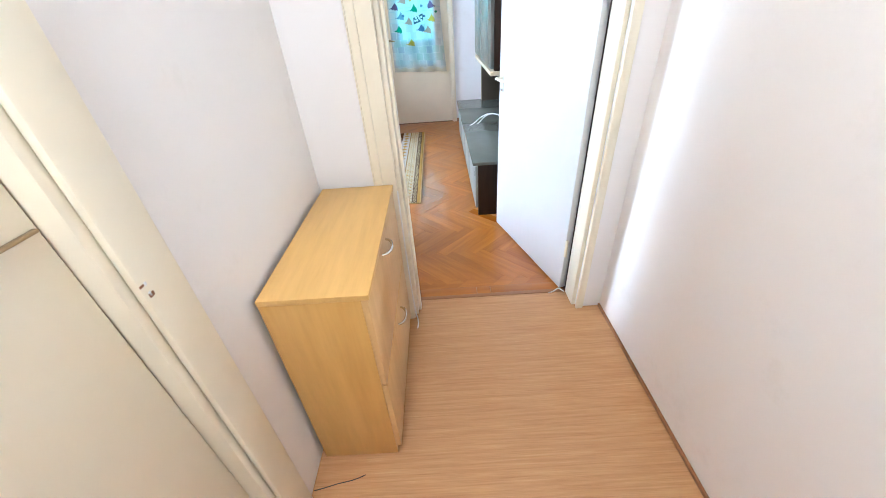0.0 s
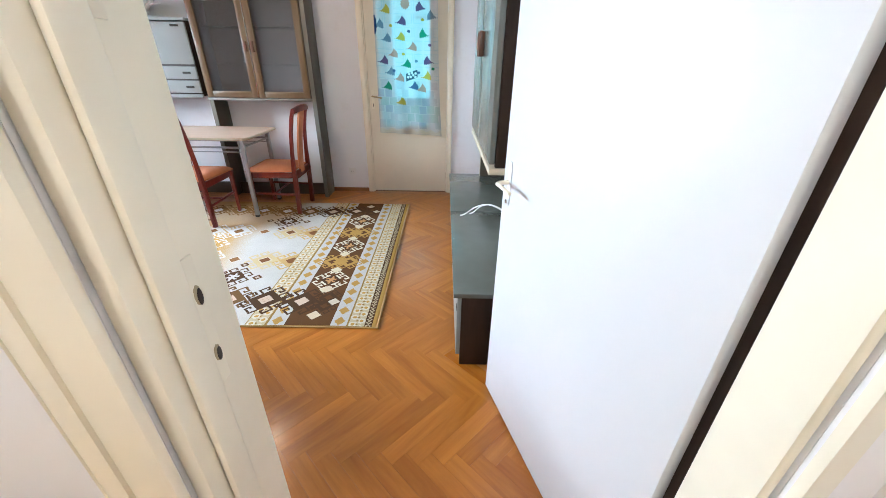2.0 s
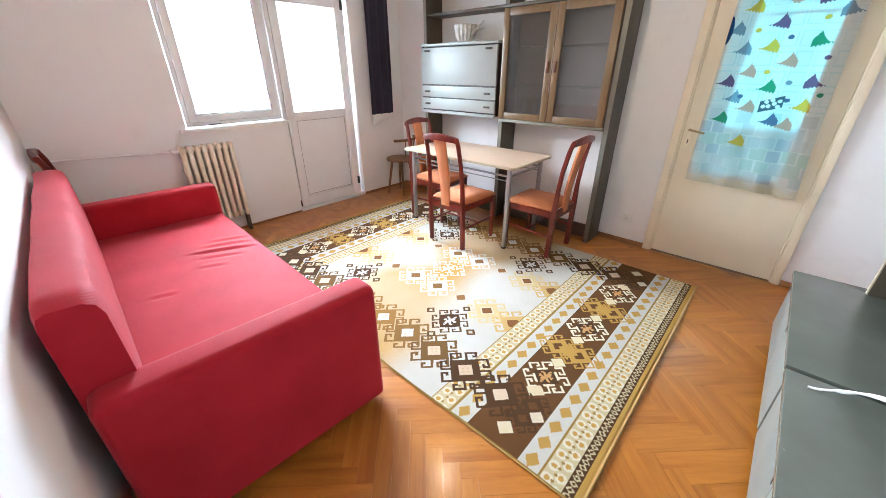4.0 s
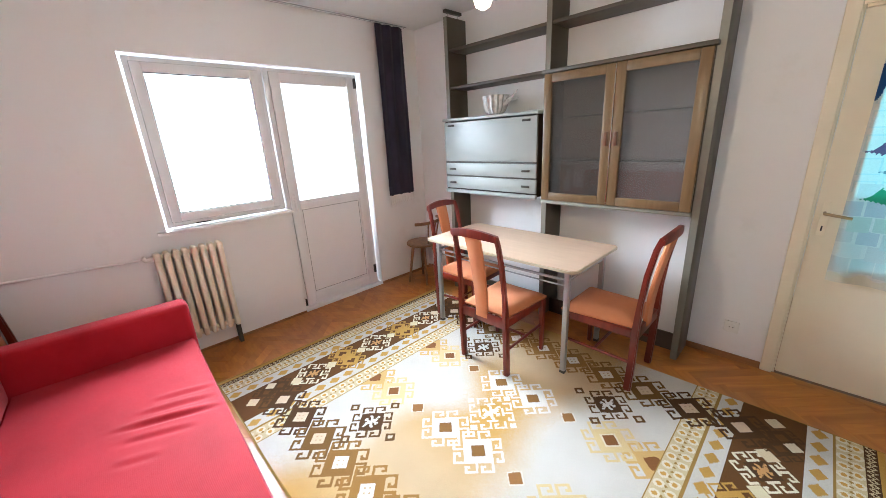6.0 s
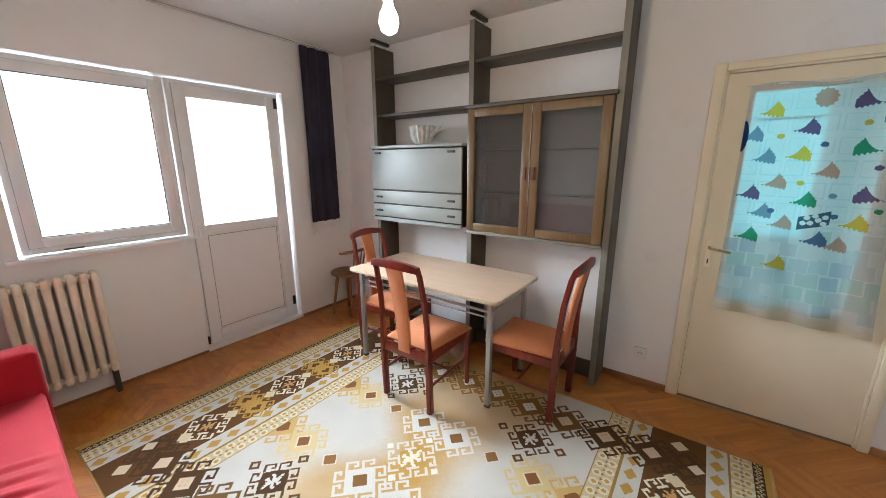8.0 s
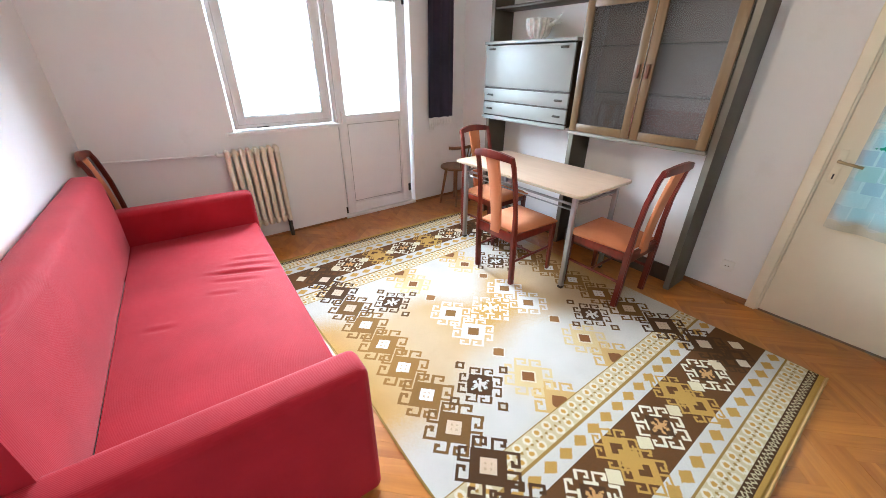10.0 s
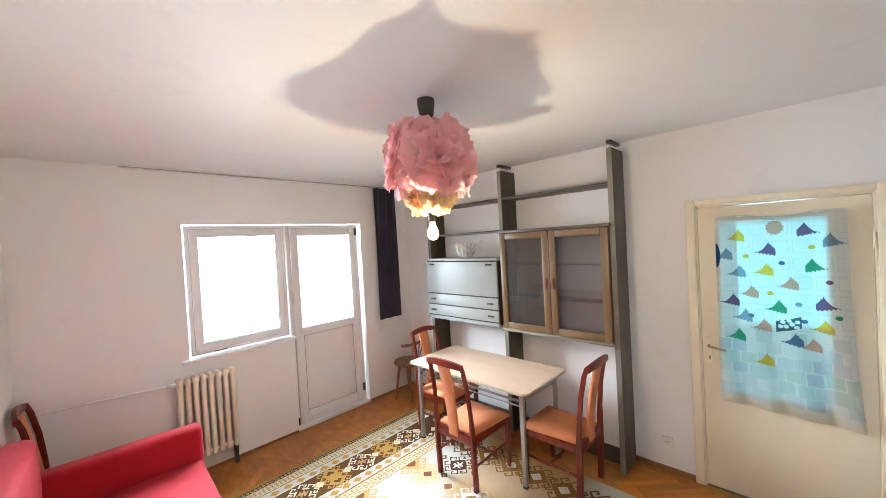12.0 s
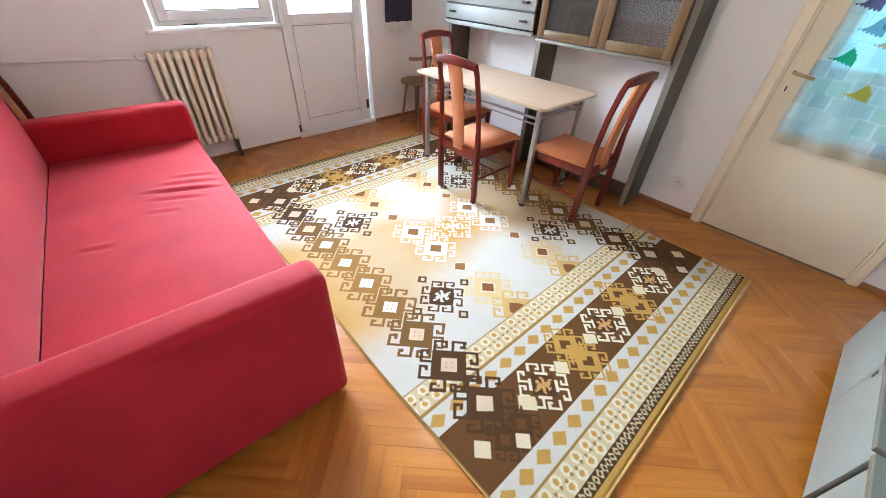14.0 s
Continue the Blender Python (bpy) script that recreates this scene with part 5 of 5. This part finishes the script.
NSEC = 8
first = part("section", rad_section(), M_RAD, rad)
first.location = (0, 3.185, 0)
for k in range(1, NSEC):
    again(first, Matrix.Translation((0, 3.185 + k * 0.0565, 0)))
for z in (0.20, 0.85):
    part("nipple_tube", tube([(-3.075, 3.17, z), (-3.075, 3.60, z)], 0.021, 12), M_RAD, rad)
for y in (3.185, 3.185 + 7 * 0.0565):
    part("foot", boxes((-3.10, y - 0.015, 0.0, -3.05, y + 0.015, 0.17), bevel=0.005), M_DARKLINE if y > 3.3 else M_RAD, rad)
part("valve", tube([(-3.075, 3.165, 0.85), (-3.075, 3.12, 0.85), (-3.075, 3.105, 0.87)], 0.017, 10), M_WHITEPL, rad, "white valve")
wire("heating_pipe", [(-3.075, 3.12, 0.855), (-3.085, 2.95, 0.862), (-3.09, 2.7, 0.875), (-3.095, 2.4, 0.89), (-3.095, 2.335, 0.893)], 0.009, M_WALL, "white painted heating pipe along the wall", "pipe")

cr = tagged(part("curtain_rail", boxes((WX + 0.035, 2.90, CEIL - 0.016, WX + 0.075, 5.66, CEIL - 0.002), bevel=0.003), M_PVC), "white curtain rail under the ceiling", "curtain rail")
# grey strip on the front, coloured as the rail's shadow line
part("front_lip", boxes((WX + 0.0752, 2.90, CEIL - 0.0155, WX + 0.0772, 5.66, CEIL - 0.008)), M_STEEL, cr)
part("groove", boxes((WX + 0.052, 2.91, CEIL - 0.0165, WX + 0.058, 5.65, CEIL - 0.0162)), M_DARKGAP, cr)


def drape():
    bm = bmesh.new()
    nu, nv = 36, 24
    fr, bk = [], []
    for j in range(nv + 1):
        v = j / nv
        rf, rb = [], []
        for i in range(nu + 1):
            u = i / nu
            y = 5.285 + 0.335 * u - 0.010 * (1 - v) * (1 - u)
            x = WX + 0.060 + 0.014 * math.sin(u * 18 + 0.6 * math.sin(v * 4)) * (0.5 + 0.5 * v)
            z = 0.985 + (CEIL - 0.02 - 0.985) * v
            rf.append(bm.verts.new((x, y, z)))
            rb.append(bm.verts.new((x - 0.003, y, z)))
        fr.append(rf)
        bk.append(rb)
    for j in range(nv):
        for i in range(nu):
            bm.faces.new((fr[j][i], fr[j][i + 1], fr[j + 1][i + 1], fr[j + 1][i]))
            bm.faces.new((bk[j][i + 1], bk[j][i], bk[j + 1][i], bk[j + 1][i + 1]))
    return bm


dp = tagged(part("curtain", drape(), M_NAVY), "narrow dark navy curtain beside the balcony door", "curtain")
rng = random.Random(2)
bm = bmesh.new()
for k in range(34):
    y = 5.285 + 0.325 * k / 33
    ln = rng.uniform(0.05, 0.09) if k > 8 else rng.uniform(0.07, 0.13)
    t = tube([(WX + 0.062, y, 0.99), (WX + 0.064 + rng.uniform(-.004, .004), y + rng.uniform(-.006, .006), 0.985 - ln)], 0.0042, 5)
    me = bpy.data.meshes.new("tmp")
    t.to_mesh(me)
    t.free()
    bm.from_mesh(me)
    bpy.data.meshes.remove(me)
part("fringe", bm, M_FRINGE, dp, "white tasselled fringe")

# three-legged rustic chair in the corner
st = thing("corner_chair", "small rustic wooden chair with a curved back rail", "chair", pose(-2.865, 5.50, 0, 0, 0, -75))
part("seat", prism([(0.19 * math.cos(a) * (1.0 if math.sin(a) > 0 else 0.96), 0.18 * math.sin(a)) for a in [radians(15 * k) for k in range(24)]], 0.435, 0.462, 0.006), M_STOOL, st)
for a in (40, 140, 220, 320):
    c, s = math.cos(radians(a)), math.sin(radians(a))
    part("leg", tube([(0.11 * c, 0.11 * s, 0.436), (0.185 * c, 0.185 * s, 0.0)], 0.018, 8, 0.012), M_STOOL, st)
for a in (60, 90, 120):
    c, s = math.cos(radians(a)), math.sin(radians(a))
    part("spindle", tube([(0.15 * c, 0.14 * s, 0.455), (0.21 * c, 0.185 * s, 0.70)], 0.008, 7), M_STOOL, st)
part("back_rail", tube([(0.235 * math.cos(radians(a)), 0.19 * math.sin(radians(a)), 0.705) for a in range(20, 161, 10)], 0.017, 8), M_STOOL, st)


def socket(x, z):
    s = thing("wall_socket", "white wall socket above the skirting", "socket", pose(x, FY, z))
    part("plate", boxes((-0.04, -0.012, -0.04, 0.04, -0.0005, 0.04), bevel=0.004), M_WHITEPL, s)
    o = part("recess", lathe([(0.021, 0), (0.021, 0.003), (0.016, 0.003), (0.016, 0.001)], 16), M_WHITEPL, s)
    o.matrix_basis = pose(0, -0.012, 0, 90, 0, 0)
    for dx in (-0.009, 0.009):
        part("pin_hole", boxes((dx - 0.003, -0.0152, -0.003, dx + 0.003, -0.0128, 0.003)), M_DARKGAP, s)


socket(-0.10, 0.242)

# ---- ceiling lamp ----
ch = thing("ceiling_lamp", "pink tissue-paper pompom ceiling lamp with a bare lit bulb", "lamp", pose(-0.675, 3.925, 0))
part("canopy", lathe([(0.045, CEIL - 0.001), (0.045, CEIL - 0.03), (0.036, CEIL - 0.085), (0.012, CEIL - 0.09)], 20), M_DARKLINE, ch, "dark brown canopy")
part("stem", tube([(0, 0, CEIL - 0.085), (0, 0, 2.06)], 0.009, 8), M_DARKLINE, ch)
part("lamp_holder", lathe([(0.02, 2.10), (0.02, 2.030), (0.016, 2.025)], 12), M_DARKLINE, ch)
part("bulb", lathe([(0.012, 2.028), (0.014, 2.010), (0.026, 1.985), (0.029, 1.965), (0.022, 1.944), (0.007, 1.935)], 16), M_BULB, ch, "glowing bulb").visible_shadow = False


def rosette(rng, centre, out, size, rings):
    """One tissue flower: broad, cupped petals with ruffled, pinked rims in rings that open outwards."""
    bm = bmesh.new()
    out = out.normalized()
    t1 = out.cross(Vector((0.1, 0.2, 1))).normalized()
    t2 = out.cross(t1)
    for ring, (n, open_, ln) in enumerate(rings):
        for k in range(n):
            th = math.tau * (k + 0.5 * (ring % 2) + rng.uniform(-0.28, 0.28)) / n
            radial = t1 * math.cos(th) + t2 * math.sin(th)
            side = out.cross(radial)
            op = open_ + rng.uniform(-0.16, 0.16)
            s = size * ln * rng.uniform(0.86, 1.12)
            wd = s * rng.uniform(0.58, 0.80)
            ph, ph2 = rng.uniform(0, 6), rng.uniform(0, 6)
            grid = []
            for j in range(8):
                v = j / 7
                ang = op * (0.30 + 0.85 * v)
                d = radial * math.sin(ang) + out * math.cos(ang)
                nrm = d.cross(side)
                row = []
                for i in range(21):
                    u = i / 20 * 2 - 1
                    reach = v * s * (1 - 0.24 * u * u) + v ** 4 * 0.035 * s * math.sin(u * 24 + ph)
                    ruf = v * s * (0.085 * math.sin(u * 4.5 + ph) + 0.045 * v * math.sin(u * 9 + ph2)) + 0.20 * s * v * u * u
                    row.append(bm.verts.new(centre + d * reach + side * (u * wd * (0.22 + 0.78 * v ** 0.8)) + nrm * ruf))
                grid.append(row)
            for j in range(7):
                for i in range(20):
                    bm.faces.new((grid[j][i], grid[j][i + 1], grid[j + 1][i + 1], grid[j + 1][i]))
    return bm


def flower(bm, material, label):
    o = part("paper_flower", bm, material, ch, label, soft=False)
    for q in o.data.polygons:
        q.use_smooth = True


rngl = random.Random(21)
PINK_RINGS = ((3, 0.20, 0.62), (5, 0.42, 0.80), (6, 0.68, 0.94), (7, 0.95, 1.0), (8, 1.25, 1.04), (9, 1.60, 1.05))
for az, up, r, z, size in ((-24, 0.02, 0.070, 2.335, 0.190), (236, 0.16, 0.085, 2.345, 0.185), (66, 0.05, 0.075, 2.330, 0.185), (150, 0.05, 0.080, 2.335, 0.185)):
    o_ = Vector((math.cos(radians(az)), math.sin(radians(az)), up))
    flower(rosette(rngl, Vector((o_.x * r, o_.y * r, z)), o_, size, PINK_RINGS), M_PINK, "pink ruffled tissue flower")
YELLOW_RINGS = ((4, 0.35, 0.80), (6, 0.75, 0.95), (8, 1.15, 1.0), (9, 1.50, 1.0))
# the last one is an addition that keeps bulb light off the ceiling
for az, dn, r, size in ((-8, -0.42, 0.062, 0.098), (226, -0.46, 0.075, 0.102), (100, -0.42, 0.068, 0.098), (165, -0.42, 0.068, 0.100)):
    o_ = Vector((math.cos(radians(az)), math.sin(radians(az)), dn))
    flower(rosette(rngl, Vector((o_.x * r, o_.y * r, 2.170)), o_, size, YELLOW_RINGS), M_YELLOWP, "yellow tissue flower beside the bulb")

# hall lamp, over the walker's head
hl = thing("hall_lamp", "plain white ceiling lamp in the hall", "lamp", pose(0.46, 0.30, -0.13))
part("canopy", lathe([(0.07, CEIL + 0.129), (0.07, CEIL + 0.11), (0.05, CEIL + 0.095)], 20), M_WHITEPL, hl)
part("stem", tube([(0, 0, CEIL + 0.10), (0, 0, 2.44)], 0.008), M_WHITEPL, hl)
part("bulb", lathe([(0.015, 2.445), (0.02, 2.42), (0.034, 2.385), (0.03, 2.35), (0.008, 2.335)], 16), M_BULB, hl).visible_shadow = False

# ---- shoe cabinet in the hall ----
sc = thing("shoe_cabinet", "beech-coloured shoe cabinet with two tilting flaps in the hall", "cabinet")
x0, x1, y0, y1, zt = 0.300, 0.590, 1.190, 1.888, 0.780
part("top", boxes((x0, y0, zt - 0.018, x1 + 0.006, y1, zt), bevel=0.0015), M_BEECH, sc)
part("side_panel", boxes((x0 + 0.001, y0 + 0.001, 0.0, x1 - 0.018, y0 + 0.018, zt - 0.0185), bevel=0.001), M_BEECHV, sc)
part("side_panel", boxes((x0 + 0.001, y1 - 0.018, 0.0, x1 - 0.018, y1 - 0.001, zt - 0.0185), bevel=0.001), M_BEECHV, sc)
part("back_panel", boxes((x0 + 0.001, y0 + 0.0185, 0.02, x0 + 0.005, y1 - 0.0185, zt - 0.02)), M_BEECHV, sc)
part("plinth", boxes((x1 - 0.05, y0 + 0.0185, 0.0, x1 - 0.032, y1 - 0.0185, 0.05)), M_BEECHV, sc)
for za, zb, hy, hz in ((0.405, zt - 0.022, 1.515, 0.715), (0.045, 0.399, 1.575, 0.335)):
    f = part("flap", boxes((x1 - 0.0175, y0 + 0.003, za, x1, y1 - 0.003, zb), bevel=0.0015), M_BEECHF, sc, "beech flap front")
    pts = [(x1, hy - 0.05, hz)] + [(x1 + 0.028 * math.sin(radians(a)), hy - 0.05 * math.cos(radians(a)), hz) for a in range(20, 161, 14)] + [(x1, hy + 0.05, hz)]
    part("handle", tube(pts, 0.0048, 8), M_CHROME, f, "chrome bow handle")
wire("phone_cable", [(0.612, 1.885, 0.75), (0.611, 1.872, 0.45), (0.616, 1.87, 0.15), (0.622, 1.868, 0.04), (0.632, 1.86, 0.006), (0.625, 1.82, 0.004)], 0.0035, M_WHITEPL, "thin white cable down the door frame", "cable")
wire("phone_cable", [(1.36, 2.03, 0.004), (1.385, 2.02, 0.018), (1.41, 2.045, 0.03), (1.43, 2.05, 0.012), (1.445, 2.03, 0.006)], 0.0035, M_WHITEPL, "thin white cable lying at the doorway", "cable")

wire("floor_crack", [(0.285, 1.075, 0.0012), (0.33, 1.083, 0.0012), (0.37, 1.098, 0.0012), (0.42, 1.10, 0.0012), (0.46, 1.118, 0.0012)], 0.0018, M_DARKGAP, "thin dark tear in the hall linoleum", "tear")

# ---- parquet ----
PW, PN = 0.070, 6
R45 = 1 / math.sqrt(2)


def stave_mesh():
    bm = bmesh.new()
    L, W = PW * PN, PW
    g = 0.00015
    bt = [bm.verts.new(p) for p in ((g, g, -0.013), (L - g, g, -0.013), (L - g, W - g, -0.013), (g, W - g, -0.013))]
    md = [bm.verts.new((v.co.x, v.co.y, -0.0010)) for v in bt]
    e = 0.0003
    tp = [bm.verts.new(p) for p in ((g + e, g + e, 0), (L - g - e, g + e, 0), (L - g - e, W - g - e, 0), (g + e, W - g - e, 0))]
    for a, b in ((bt, md), (md, tp)):
        for i in range(4):
            bm.faces.new((a[i], a[(i + 1) % 4], b[(i + 1) % 4], b[i]))
    bm.faces.new(tp)
    me = bpy.data.meshes.new("stave")
    bm.to_mesh(me)
    bm.free()
    me.materials.append(M_PARQ)
    return me


floor_ob = bpy.data.objects["floor"]
stave = stave_mesh()
OX, OY = 0.0, 3.06
turn = Matrix.Rotation(radians(-45), 4, "Z")
rest_v, rest_f = [], []
tv = [v.co.copy() for v in stave.vertices]
tf = [tuple(p.vertices) for p in stave.polygons]
rngp = random.Random(7)
staves = []
for i in range(-60, 60):
    for j in range(-9, 10):
        for kind in (0, 1):
            if kind == 0:
                o2, flip = Vector(((i + 2 * PN * j) * PW, i * PW, 0)), False
            else:
                o2, flip = Vector(((i + 1) * PW, (i - 2 * PN + 1 + 2 * PN * j) * PW, 0)), True
            m = turn @ Matrix.Translation(o2)
            if flip:
                m = m @ Matrix.Rotation(radians(90), 4, "Z")
            m = Matrix.Translation((OX, OY, 0)) @ m
            mid = m @ Vector((PW * PN / 2, PW / 2, 0))
            ends = [m @ v for v in tv]
            x0, x1 = min(v.x for v in ends), max(v.x for v in ends)
            y0, y1 = min(v.y for v in ends), max(v.y for v in ends)
            if x1 < -3.2 or x0 > 1.62 or y1 < 2.13 or y0 > 5.85 or x0 > 1.58 or y0 > 5.82:
                continue
            if RUG_X0 + 0.3 < mid.x < RUG_X1 - 0.3 and RUG_Y0 + 0.3 < mid.y < RUG_Y1 - 0.3:
                continue
            cut = x0 < -3.15 or x1 > 1.60 or y0 < 2.1285 or y1 > 5.83
            staves.append((abs(mid.x - 0.5) + abs(mid.y - 2.9) + (50 if cut else 0), m))
staves.sort(key=lambda s: s[0])
for n, (_, m) in enumerate(staves):
    m = m @ pose(0, 0, rngp.uniform(-0.0008, 0.0004), rngp.uniform(-0.10, 0.10), rngp.uniform(-0.03, 0.03), 0)
    if _ >= 50:
        bc = bmesh.new()
        bc.from_mesh(stave)
        bc.transform(m)
        for co, no in (((0, 2.1285, 0), (0, -1, 0)), ((0, 5.83, 0), (0, 1, 0)), ((1.60, 0, 0), (1, 0, 0)), ((-3.15, 0, 0), (-1, 0, 0))):
            bmesh.ops.bisect_plane(bc, geom=[*bc.verts, *bc.edges, *bc.faces], plane_co=co, plane_no=no, clear_outer=True)
        bc.verts.index_update()
        k = len(rest_v)
        rest_v += [tuple(v.co) for v in bc.verts]
        rest_f += [tuple(v.index + k for v in f.verts) for f in bc.faces]
        bc.free()
    elif n < 290:
        o = new("stave", stave)
        o.parent = floor_ob
        o.matrix_basis = m
    else:
        k = len(rest_v)
        rest_v += [tuple(m @ v) for v in tv]
        rest_f += [tuple(a + k for a in f) for f in tf]
me = bpy.data.meshes.new("parquet_field")
me.from_pydata(rest_v, [], rest_f)
me.materials.append(M_PARQ)
o = new("parquet_field", me)
o.parent = floor_ob
tagged(o, kind="stuff")
# border boards along the doorway
for a, b in ((0.632, 0.96), (0.961, 1.04), (1.041, 1.45)):
    o = part("border_board", boxes((a, 2.063, -0.013, b - 0.001, 2.128, 0.0005), bevel=0.001), M_PARQ, floor_ob)
